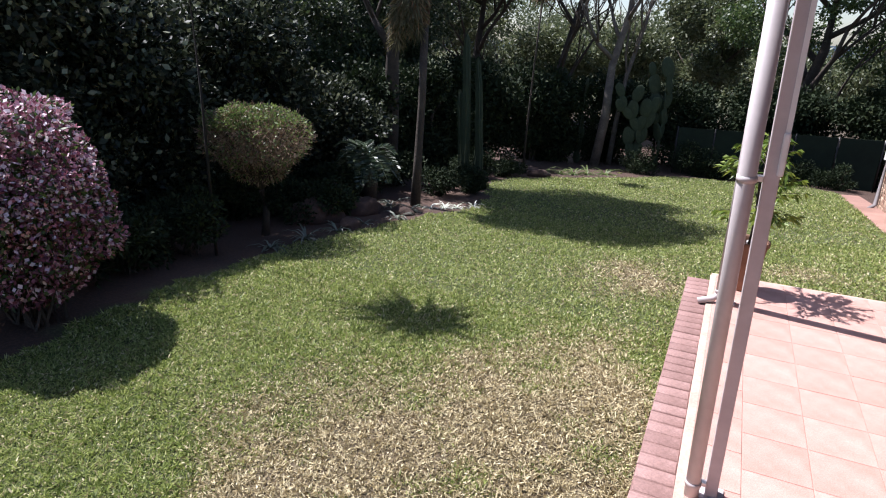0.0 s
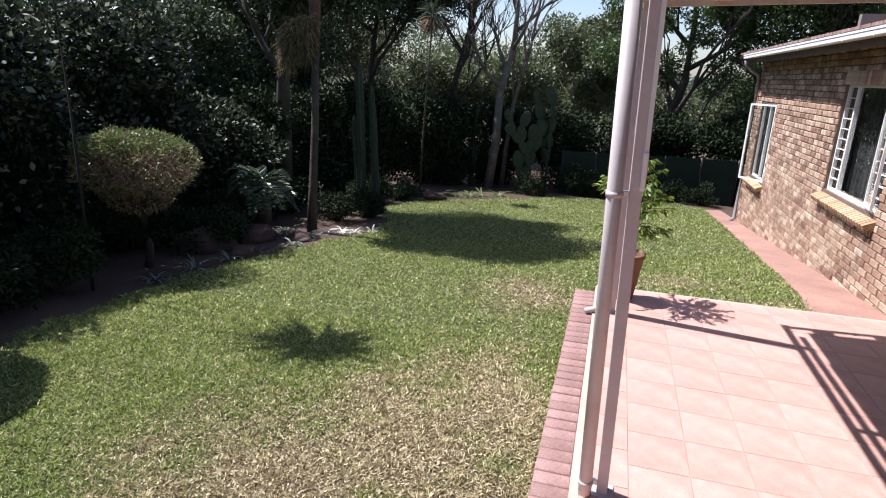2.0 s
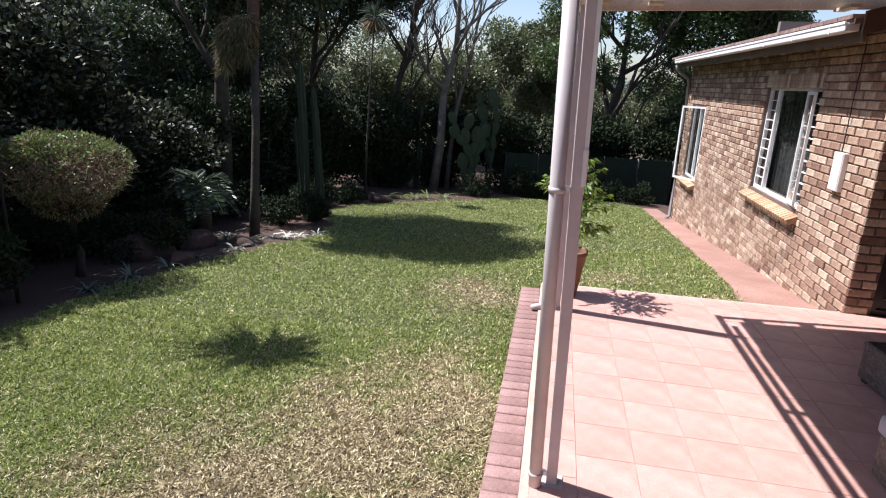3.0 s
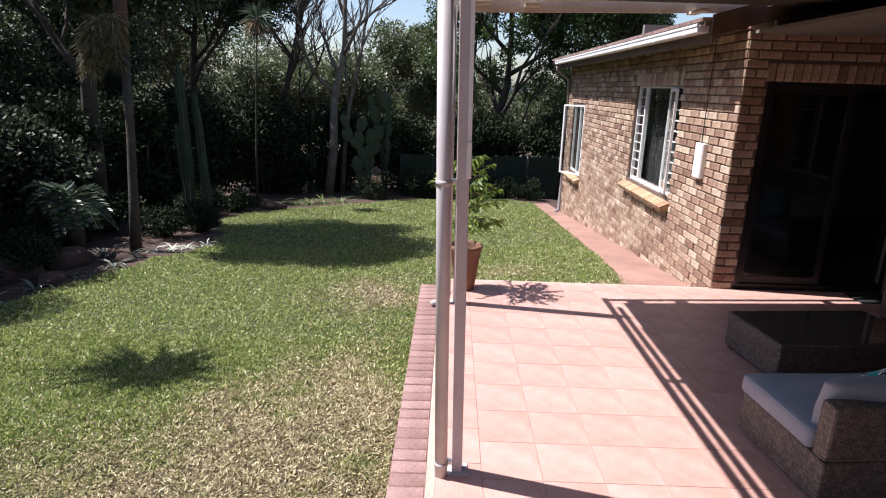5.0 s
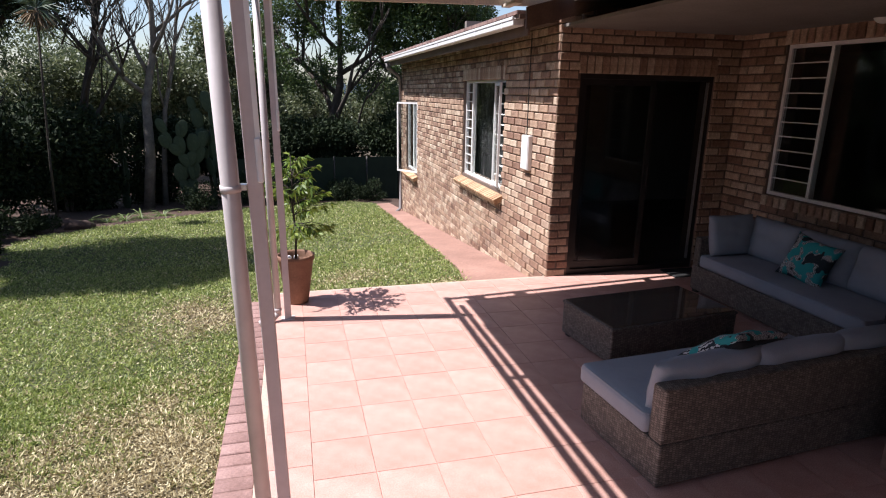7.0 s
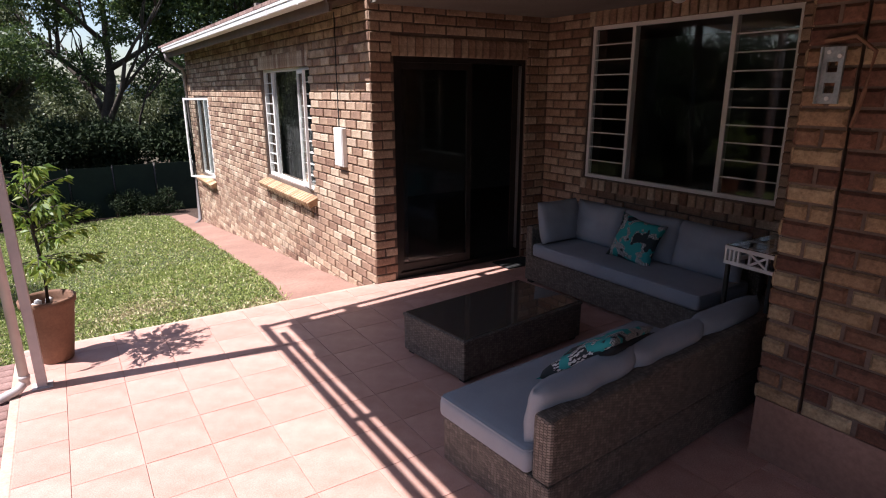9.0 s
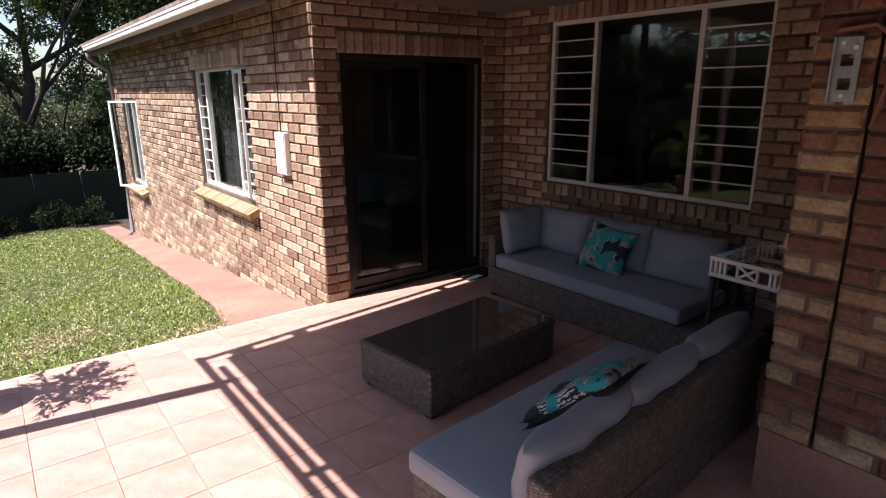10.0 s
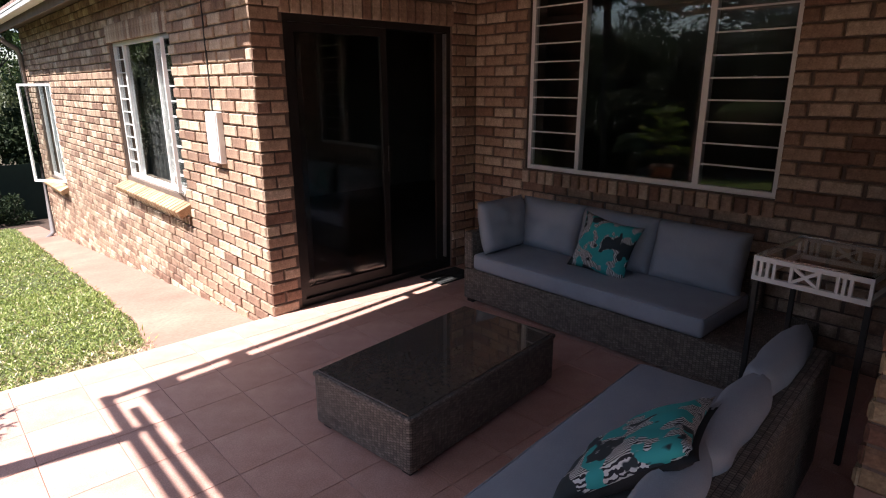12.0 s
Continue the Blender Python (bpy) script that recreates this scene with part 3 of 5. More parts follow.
steel_window("window_1", "white steel window with burglar bars above a brick sill", pose(HX + 0.07, W2[1], W2[2], 0, 0, -90), w, W2[3] - W2[2], (0.36, w - 0.45), 9, (0, 2))
casement("window_2", "white steel casement opened a little outwards", pose(HX + 0.04, W2[1] - w + 0.45, W2[2] + 0.04, 0, 0, -100), 0.40, W2[3] - W2[2] - 0.08)
w = W1[1] - W1[0]
steel_window("window_3", "small white steel window near the far corner", pose(HX + 0.07, W1[1], W1[2], 0, 0, -90), w, W1[3] - W1[2], (0.6,), 0, ())
casement("window_4", "white steel casement standing open", pose(HX + 0.03, W1[0] + 0.05, W1[2], 0, 0, 125), 0.62, W1[3] - W1[2])
w = W3[1] - W3[0]
steel_window("window_5", "wide cream-white steel window with horizontal bars", pose(WX + 0.06, W3[1], W3[2], 0, 0, -90), w, W3[3] - W3[2], (0.50, w - 0.52), 9, (0, 2), 4.7)


def sliding_door():
    d = thing("door_1", "dark bronze aluminium sliding door, half open", "door", pose(DOOR[0], HY + 0.08, 0), kind="structure")
    w, h = DOOR[1] - DOOR[0], DOOR[3]
    bm = bmesh.new()
    for b in ((0, 0.05, -0.05, 0.08, 0.0, h), (w - 0.05, w, -0.05, 0.08, 0.0, h), (0.05, w - 0.05, -0.05, 0.08, h - 0.05, h), (0.05, w - 0.05, -0.05, 0.08, 0.0, 0.05)):
        add_box(bm, *b)
    part("door_frame", bm, ALU, d)
    for nm, x0, x1, y in (("fixed_leaf", 0.05, w * 0.58, 0.0), ("sliding_leaf", 0.12, w * 0.60, 0.045)):
        bm = bmesh.new()
        for b in ((x0, x0 + 0.055, y - 0.018, y + 0.018, 0.05, h - 0.05), (x1 - 0.055, x1, y - 0.018, y + 0.018, 0.05, h - 0.05), (x0 + 0.055, x1 - 0.055, y - 0.018, y + 0.018, 0.05, 0.13), (x0 + 0.055, x1 - 0.055, y - 0.018, y + 0.018, h - 0.11, h - 0.05)):
            add_box(bm, *b)
        leaf = part(nm, bm, ALU, d)
        p = part("pane", box(x0 + 0.05, x1 - 0.05, y - 0.004, y + 0.004, 0.12, h - 0.10), GLASS, leaf)
        p.visible_shadow = False
    part("closing_strip", box(w - 0.062, w - 0.05, -0.055, -0.02, 0.10, h - 0.06), STEEL, d, "pale metal closing strip")
    part("handle", box(w * 0.6 - 0.045, w * 0.6 - 0.025, -0.03, -0.018, 0.95, 1.15, 0.004), ALU, d)


sliding_door()

# ---------- eaves, gutter and roof of the house ----------
def gutter_and_roof():
    g = thing("roof_gutter", "white painted metal gutter along the eaves", "gutter", pose(4.14, 0, 0), kind="structure")
    y0, y1 = 6.70, 14.85
    part("trough", box(-0.05, 0.07, y0, y1, 2.53, 2.60, 0.008), GUTTER, g)
    for k in range(9):
        part("bracket", box(-0.0535, -0.0505, y0 + 0.3 + k * 0.92, y0 + 0.33 + k * 0.92, 2.525, 2.605), GUTTER, g)
    part("rim", box(-0.058, -0.045, y0, y1, 2.585, 2.612, 0.003), GUTTER, g)
    bm = tube([(0.0, y1 - 0.1, 2.50), (0.02, y1 - 0.08, 2.40), (0.30, y1 + 0.05, 2.22), (0.34, y1 + 0.12, 2.12), (0.34, y1 + 0.12, -0.88), (0.22, y1 + 0.06, -0.98)], 0.042, 10)
    part("downpipe", bm, GREYPIPE, g, "dark grey painted downpipe", True)
    tagged(part("fascia_board", box(4.215, 4.24, 6.62, 15.2, 2.44, 2.60), DARKWOOD), "dark brown fascia board under the gutter", "fascia", kind="structure")
    tagged(part("soffit", box(4.24, HX + J, 6.62, 15.2, 2.56, 2.58), DARKWOOD), "dark boarded soffit under the eaves", "soffit", kind="structure")
    # tiled slope that rises to the ridge
    r = thing("roof", "red-brown tiled roof slope", "roof", kind="structure")
    sl = math.tan(radians(5))
    bm = bmesh.new()
    add_box(bm, 4.12, 9.8, 6.60, 15.3, 0.0, 0.04)
    for v in bm.verts:
        v.co.z += 2.585 + (v.co.x - 4.12) * sl
    part("roof_deck", bm, DARKWOOD, r)
    v, f, k = [], [], 0
    for i in range(10):
        for j in range(29):
            x, y = 4.10 + i * 0.33, 6.62 + j * 0.30
            z = 2.628 + (x - 4.12) * sl
            for dx, dy, dz in ((0, 0, 0), (0.36, 0, 0), (0.36, 0.285, 0), (0, 0.285, 0), (0, 0, 0.035), (0.36, 0, 0.012), (0.36, 0.285, 0.012), (0, 0.285, 0.035)):
                v.append((x + dx, y + dy, z + dx * sl + dz))
            f += [tuple(k + q for q in t) for t in ((0, 3, 2, 1), (4, 5, 6, 7), (0, 1, 5, 4), (1, 2, 6, 5), (2, 3, 7, 6), (3, 0, 4, 7))]
            k += 8
    tagged(part("roof_tiles", mesh_of("roof_tiles", v, f), ROOFT, r), kind="stuff")


GREYPIPE = plain("grey_pipe_paint", [(0.3, (0.17, 0.15, 0.15)), (0.7, (0.25, 0.225, 0.22))], 3, 0.6)
GUTTER = plain("white_gutter", [(0.3, (0.66, 0.64, 0.63)), (0.7, (0.78, 0.76, 0.75))], 3, 0.45)
gutter_and_roof()

# ---------- the patio ----------
BEDDING = plain("red_bedding", [(0.3, (0.20, 0.12, 0.102)), (0.7, (0.28, 0.165, 0.142))], 6, 0.95, relief=0.5)


def patio():
    tagged(part("patio_slab", box(1.70, WX + J, -5.0, HY + 0.02, -0.45, -0.0045), GROUT), "grouted concrete patio slab", "floor", kind="structure")
    floor = tagged(new("floor"), "terracotta-pink square patio tiles", "floor", kind="structure")
    tx, ty = 0.318, 0.337
    cache = {}
    made, vs, fs = 0, [], []
    g = random.Random(5)
    for i in range(-1, 15):
        x0 = 1.985 + i * tx
        x1 = min(x0 + tx, WX)
        if i == -1:
            x0, x1 = 1.745, 1.985
        if x0 >= WX:
            break
        for j in range(-30, 4):
            y0 = 5.65 + j * ty
            if i == -1:
                y0 += 0.13
            y1 = min(y0 + ty, HY - 0.012)
            if y1 - y0 < 0.03:
                continue
            lx, ly = round(x1 - x0 - 0.0035, 3), round(y1 - y0 - 0.0035, 3)
            m = pose(x0 + 0.003, y0 + 0.003, g.uniform(-0.0004, 0.0003), g.uniform(-0.05, 0.05), g.uniform(-0.05, 0.05), 0)
            v = [(0, 0, -0.012), (lx, 0, -0.012), (lx, ly, -0.012), (0, ly, -0.012), (0, 0, -0.0015), (lx, 0, -0.0015), (lx, ly, -0.0015), (0, ly, -0.0015), (0.0015, 0.0015, 0), (lx - 0.0015, 0.0015, 0), (lx - 0.0015, ly - 0.0015, 0), (0.0015, ly - 0.0015, 0)]
            f = [(0, 1, 5, 4), (1, 2, 6, 5), (2, 3, 7, 6), (3, 0, 4, 7), (4, 5, 9, 8), (5, 6, 10, 9), (6, 7, 11, 10), (7, 4, 8, 11), (8, 9, 10, 11)]
            if made < 300 and y0 > 1.6:
                if (lx, ly) not in cache:
                    cache[(lx, ly)] = mesh_of("tile", v, f)
                    cache[(lx, ly)].materials.append(TILE)
                part("tile", cache[(lx, ly)], None, floor, at=m)
                made += 1
            else:
                k = len(vs)
                vs += [tuple(m @ Vector(c)) for c in v]
                fs += [tuple(k + q for q in t) for t in f]
    tagged(part("tiling", mesh_of("tiling", vs, fs), TILE, floor), kind="stuff")
    tagged(part("patio_edge", box(1.70, HX - 0.02, HY - 0.010, HY + 0.035, -0.45, -0.004, 0.006), COPING), "pale plastered edge of the patio", "edging", kind="structure")
    tagged(part("patio_curb", box(1.693, 1.743, -5.0, 6.53, -0.40, -0.003, 0.004), COPING), "pale plastered strip beside the brick edging", "edging", kind="structure")
    edging = tagged(new("brick_edging"), "row of red paving bricks along the patio edge", "edging", kind="structure")
    bm = box(1.50, 1.70, -5.0, 6.42, -0.45, -0.024)
    part("bedding", bm, BEDDING, edging)
    v, f = brick_shape(0.098, 0.19, 0.05, 0.005)
    me = mesh_of("paver", v, f)
    me.materials.append(PAVER)
    y, k = 6.42, 0
    while y > -4.5:
        y -= 0.106
        part("brick", me, None, edging, at=pose(1.503 + g.uniform(-0.004, 0.004), y, -0.068 + g.uniform(-0.003, 0.003), g.uniform(-0.6, 0.6), g.uniform(-0.8, 0.8), 0) @ Matrix(((0, 0, 1, 0), (1, 0, 0, 0), (0, -1, 0, 0), (0, 0, 0, 1))))
        k += 1
    path = bmesh.new()
    ys = np.linspace(6.59, 17.2, 40)
    rows = []
    for yy in ys:
        e = float(np.interp(yy, [6.6, 7.0, 8.0, 10, 13.6, 16.5], [3.30, 3.80, 3.9, 3.98, 4.08, 4.15])) + 0.02 * math.sin(5 * yy)
        zz = gz(4.2, yy) + 0.02
        rows.append([path.verts.new((e, yy, gz(e, yy) - 0.06)), path.verts.new((e + 0.02, yy, gz(e, yy) + 0.015)), path.verts.new((HX + 0.02, yy, zz + 0.01))])
    for a, b in zip(rows, rows[1:]):
        for i in range(2):
            path.faces.new((a[i], a[i + 1], b[i + 1], b[i]))
    tagged(part("path", path, REDPATH), "narrow red-stained concrete path along the wall", "path", kind="structure")


patio()


# ---------- posts, gutter and roof over the patio ----------
def patio_roof():
    z = 2.60
    p = thing("patio_post", "slim mauve-grey square steel post with a flat stop", "post", pose(1.853, 3.36, 0, 4.2, -1.1, 0), group="patio posts")
    part("shaft", box(-0.027, 0.027, -0.027, 0.027, 0, z, 0.004), POST, p)
    part("base_plate", box(-0.055, 0.055, -0.05, 0.05, 0, 0.006), POST, p)
    part("edge_strip", box(0.016, 0.033, -0.037, -0.026, 1.72, z), WHITE, p, "white edge strip")
    part("latch", box(0.012, 0.035, -0.048, -0.027, 1.58, 1.74, 0.006), WHITE, p, "white latch plate")
    copy_thing(p, pose(1.86, 5.88, 0, 0.6, -0.6, 0))
    d = thing("patio_downpipe", "pale round downpipe strapped beside the post", "downpipe", pose(1.770, 3.315, 0, 4.2, -1.1, 0), group="patio downpipes")
    part("pipe", tube([(0, 0, 0.0), (0, 0, z)], 0.0325, 20), PIPE, d, smooth=True)
    for zz in (1.56, 0.075):
        part("collar", tube([(0, 0, zz - 0.012), (0, 0, zz + 0.012)], 0.0365, 20), PIPE, d, smooth=True)
        part("strap", box(0.02, 0.055, 0.0, 0.03, zz - 0.01, zz + 0.01), STEEL, d)
    e = thing("patio_downpipe", "pale round downpipe with an outlet shoe", "downpipe", pose(1.78, 5.84, 0, 0.6, -0.6, 0), group="patio downpipes")
    part("pipe", tube([(0, 0, 0.05), (0, 0, z)], 0.027, 20), PIPE, e, smooth=True)
    part("collar", tube([(0, 0, 0.09), (0, 0, 0.115)], 0.031, 20), PIPE, e, smooth=True)
    part("outlet_shoe", tube([(0.0, 0, 0.07), (-0.04, -0.02, 0.035), (-0.15, -0.06, 0.012)], [0.027, 0.027, 0.026], 12), PIPE, e, smooth=True)
    r = thing("patio_roof", "cream timber-framed patio roof with a gutter", "roof", kind="structure")
    part("gutter", box(1.72, 1.756, -4.5, 6.33, 2.58, 2.63, 0.004), CREAM, r)
    part("outer_beam", box(1.794, 1.8215, -4.5, 6.10, 2.60, 2.65, 0.003), CREAM, r)
    bm = bmesh.new()
    add_box(bm, 1.72, 4.50, 6.265, 6.305, 2.60, 2.72)
    add_box(bm, 1.84, 4.50, 5.0, 6.205, 2.685, 2.715)
    for v in bm.verts:
        if v.co.y > 6.1:
            v.co.y += (v.co.x - 1.72) * 0.096
            v.co.z += (v.co.x - 1.72) * 0.035
    part("end_beam", bm, CREAM, r)
    for x in (2.2, 3.62):
        part("bracket", box(x, x + 0.03, 6.255 + (x - 1.72) * 0.096, 6.27 + (x - 1.72) * 0.096, 2.59 + (x - 1.72) * 0.035, 2.72), CREAM, r)
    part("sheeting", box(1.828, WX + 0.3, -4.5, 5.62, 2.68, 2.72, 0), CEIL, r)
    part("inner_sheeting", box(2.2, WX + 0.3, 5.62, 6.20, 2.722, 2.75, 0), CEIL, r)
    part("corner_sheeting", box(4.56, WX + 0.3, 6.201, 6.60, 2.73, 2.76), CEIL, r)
    for y in (-3.2, -1.7, -0.2, 1.3, 2.8, 4.63):
        part("rafter", box(1.757, WX + J, y, y + 0.05, 2.60, 2.679), CREAM, r)
    for x, w in ((1.90, 0.16), (2.38, 0.12), (3.9, 0.08)):
        part("batten", box(x, x + w, 6.18, 6.30 + (x - 1.72) * 0.096, 2.66, 2.684), CREAM, r)
    bm = bmesh.new()
    add_box(bm, 4.10, 6.7, 6.37, 6.40, 0, 0.19)
    for v in bm.verts:
        v.co.z += 2.47 + (v.co.x - 4.10) * 0.28
    part("barge_board", bm, DARKWOOD, r, "dark brown sloping barge board")
    # Unseen wall added behind the camera to cut light on the patio.
    tagged(part("wall_behind", box(2.6, PX, -1.0, -0.78, -0.4, 3.0), BRICKPLAIN), "unseen brick-coloured wall added to cut light on the patio", "wall", kind="structure")


BRICKPLAIN = plain("brick_plain", [(0.3, (0.24, 0.12, 0.07)), (0.7, (0.40, 0.23, 0.13))], 12, 0.9)
patio_roof()

# ---------- things on the patio ----------
def wicker_material():
    """Flat grey-brown strands woven over and under."""
    m, nt, b = nodes_of("grey_wicker")
    tc = nt.nodes.new("ShaderNodeTexCoord")
    br = nt.nodes.new("ShaderNodeTexBrick")
    mp = nt.nodes.new("ShaderNodeMapping")
    ge = nt.nodes.new("ShaderNodeSeparateXYZ")
    nt.links.new(tc.outputs["Object"], ge.inputs[0])
    ad = nt.nodes.new("ShaderNodeMath")
    ad.operation = "ADD"
    nt.links.new(ge.outputs[0], ad.inputs[0])
    nt.links.new(ge.outputs[1], ad.inputs[1])
    cb = nt.nodes.new("ShaderNodeCombineXYZ")
    nt.links.new(ge.outputs[2], cb.inputs[0])
    nt.links.new(ad.outputs[0], cb.inputs[1])
    gn = nt.nodes.new("ShaderNodeNewGeometry")
    gs = nt.nodes.new("ShaderNodeSeparateXYZ")
    nt.links.new(gn.outputs["Normal"], gs.inputs[0])
    up = nt.nodes.new("ShaderNodeMath")
    up.operation = "GREATER_THAN"
    up.inputs[1].default_value = 0.7
    nt.links.new(gs.outputs[2], up.inputs[0])
    # flat tops are woven along x and y, sides along their height
    vm = nt.nodes.new("ShaderNodeMix")
    vm.data_type = "VECTOR"
    nt.links.new(up.outputs[0], vm.inputs[0])
    nt.links.new(cb.outputs[0], vm.inputs[4])
    nt.links.new(tc.outputs["Object"], vm.inputs[5])
    nt.links.new(vm.outputs[1], br.inputs["Vector"])
    for k, v in (("Scale", 1.0), ("Brick Width", 0.0125), ("Row Height", 0.020), ("Mortar Size", 0.0019), ("Mortar Smooth", 0.8), ("Bias", 0.1)):
        br.inputs[k].default_value = v
    br.inputs["Color1"].default_value = (0.27, 0.23, 0.195, 1)
    br.inputs["Color2"].default_value = (0.13, 0.108, 0.09, 1)
    br.inputs["Mortar"].default_value = (0.045, 0.037, 0.03, 1)
    n = noise_of(nt, 14, 3)
    g = ramp(nt, n.outputs[0], [(0.3, (0.7, 0.7, 0.7)), (0.7, (1.15, 1.15, 1.15))])
    nt.links.new(mix(nt, br.outputs["Color"], g.outputs[0], 1.0, "MULTIPLY"), b.inputs["Base Color"])
    inv = nt.nodes.new("ShaderNodeMath")
    inv.operation = "SUBTRACT"
    inv.inputs[0].default_value = 1.0
    nt.links.new(br.outputs["Fac"], inv.inputs[1])
    bump(nt, b, inv.outputs[0], 0.9, 0.005)
    b.inputs["Roughness"].default_value = 0.55
    return m


WICKER = wicker_material()


def zebra_material():
    """Turquoise cloth with dark and pale striped animal-like patches."""
    m, nt, b = nodes_of("turquoise_print")
    n1, n2 = noise_of(nt, 11, 2, 0.4), noise_of(nt, 9, 2)
    wv = nt.nodes.new("ShaderNodeTexWave")
    tc = nt.nodes.new("ShaderNodeTexCoord")
    nt.links.new(tc.outputs["Object"], wv.inputs["Vector"])
    wv.inputs["Scale"].default_value, wv.inputs["Distortion"].default_value, wv.inputs["Detail"].default_value = 34, 7, 2
    st = ramp(nt, wv.outputs[0], [(0.45, (0.015, 0.015, 0.02)), (0.55, (0.62, 0.62, 0.60))])
    k = ramp(nt, n1.outputs[0], [(0.475, (0, 0, 0)), (0.49, (1, 1, 1))])
    k2 = ramp(nt, n2.outputs[0], [(0.55, (0, 0, 0)), (0.575, (1, 1, 1))])
    c = mix(nt, (0.03, 0.33, 0.32), st.outputs[0], k.outputs[0])
    nt.links.new(mix(nt, c, (0.02, 0.03, 0.035), k2.outputs[0]), b.inputs["Base Color"])
    b.inputs["Roughness"].default_value = 0.85
    return m


ZEBRA = zebra_material()


DARKCLOTH = plain("black_cloth", [(0.3, (0.012, 0.012, 0.014)), (0.7, (0.022, 0.022, 0.025))], 5, 0.95, relief=0.3, fine=300, dist=0.002)


def pillow(w, h, d, seed, pinch=0.10, n=16, full=2, power=0.38):
    """A stuffed cushion in the plane xz, centred, d thick, corners drawn out and cloth creased."""
    g = random.Random(seed)
    bm = bmesh.new()
    grid = {}
    for s in (-1, 1):
        for i in range(n + 1):
            for j in range(n + 1):
                u, v = 2 * i / n - 1, 2 * j / n - 1
                edge = i in (0, n) or j in (0, n)
                if edge and s == 1:
                    grid[(s, i, j)] = grid[(-1, i, j)]
                    continue
                th = ((1 - abs(u) ** full) * (1 - abs(v) ** full)) ** power
                pu = u * (1 - pinch * (1 - v * v) * abs(u) ** 3)
                pv = v * (1 - pinch * (1 - u * u) * abs(v) ** 3)
                cr = 0.020 * noise.noise((u * 2.2 + seed, v * 2.2, s * 3.0)) * th
                grid[(s, i, j)] = bm.verts.new((pu * w / 2, s * d / 2 * th + cr, pv * h / 2))
    for s in (-1, 1):
        for i in range(n):
            for j in range(n):
                q = [grid[(s, i, j)], grid[(s, i + 1, j)], grid[(s, i + 1, j + 1)], grid[(s, i, j + 1)]]
                bm.faces.new(q if s == -1 else q[::-1])
    return bm


def slab_cushion(x0, x1, y0, y1, z0, z1, seed):
    """A flat seat cushion with rounded edges and a slightly sagging top."""
    bm = box(x0, x1, y0, y1, z0, z1, 0.032, 3)
    bmesh.ops.subdivide_edges(bm, edges=[e for e in bm.edges if e.calc_length() > 0.3], cuts=10, use_grid_fill=True)
    for v in bm.verts:
        if v.co.z > (z0 + z1) / 2:
            v.co.z += 0.006 * noise.noise((v.co.x * 4 + seed, v.co.y * 4, 0))
    return bm


def piping(x0, x1, y0, y1, z, cushion):
    """A thin seam round the top edge of a seat cushion."""
    i = 0.012
    pts = [(x0 + 0.03, y0 + i, z), (x1 - 0.03, y0 + i, z), (x1 - i, y0 + 0.03, z), (x1 - i, y1 - 0.03, z), (x1 - 0.03, y1 - i, z), (x0 + 0.03, y1 - i, z), (x0 + i, y1 - 0.03, z), (x0 + i, y0 + 0.03, z), (x0 + 0.03, y0 + i, z)]
    part("piping", tube(pts, 0.005, 6), CLOTH, cushion, smooth=True)


def wall_sofa():
    # local: x along the sofa, y towards the wall
    s = thing("outdoor_sofa", "grey wicker outdoor sofa with blue-grey cushions against the wall", "sofa", pose(5.79, 5.84, 0, 0, 0, -90), group="wicker lounge set")
    L, D = 1.88, 0.76
    part("base", box(0, L + 0.34, 0, D, 0.03, 0.275, 0.012), WICKER, s)
    part("armrest", box(0, 0.085, 0.0, D, 0.275, 0.56, 0.014), WICKER, s)
    part("backrest", box(0.085, L + 0.02, D - 0.085, D, 0.275, 0.60, 0.014), WICKER, s)
    for x, y in ((0.05, 0.05), (L + 0.28, 0.05), (0.05, D - 0.05), (L + 0.28, D - 0.05)):
        part("foot", box(x - 0.03, x + 0.03, y - 0.03, y + 0.03, 0, 0.03), ALU, s)
    q = part("seat_cushion", slab_cushion(0.095, L - 0.02, -0.01, D - 0.13, 0.277, 0.40, 3), CLOTH, s, smooth=True)
    piping(0.095, L - 0.02, -0.01, D - 0.13, 0.391, q)
    for i in range(3):
        part("back_cushion", pillow(0.60, 0.40, 0.18, 11 + i, 0.01, 18, 4, 0.42), CLOTH, s, smooth=True, at=pose(0.38 + 0.58 * i, D - 0.20, 0.575, -14, 0, 0))
    part("side_cushion", pillow(0.50, 0.40, 0.17, 21, 0.03, 18, 3, 0.40), CLOTH, s, smooth=True, at=pose(0.13, 0.30, 0.59, 0, 0, 0) @ pose(0, 0, 0, 0, -12, 0) @ pose(0, 0, 0, 0, 0, 90))
    c = thing("scatter_cushion", "turquoise printed cushion with striped zebra shapes on the sofa", "cushion", pose(6.14, 4.84, 0.57, 0, 0, -90) @ pose(0, 0, 0, -22, 9, 8), group="printed cushions")
    part("cover", pillow(0.42, 0.40, 0.14, 31, 0.12), ZEBRA, c, smooth=True)


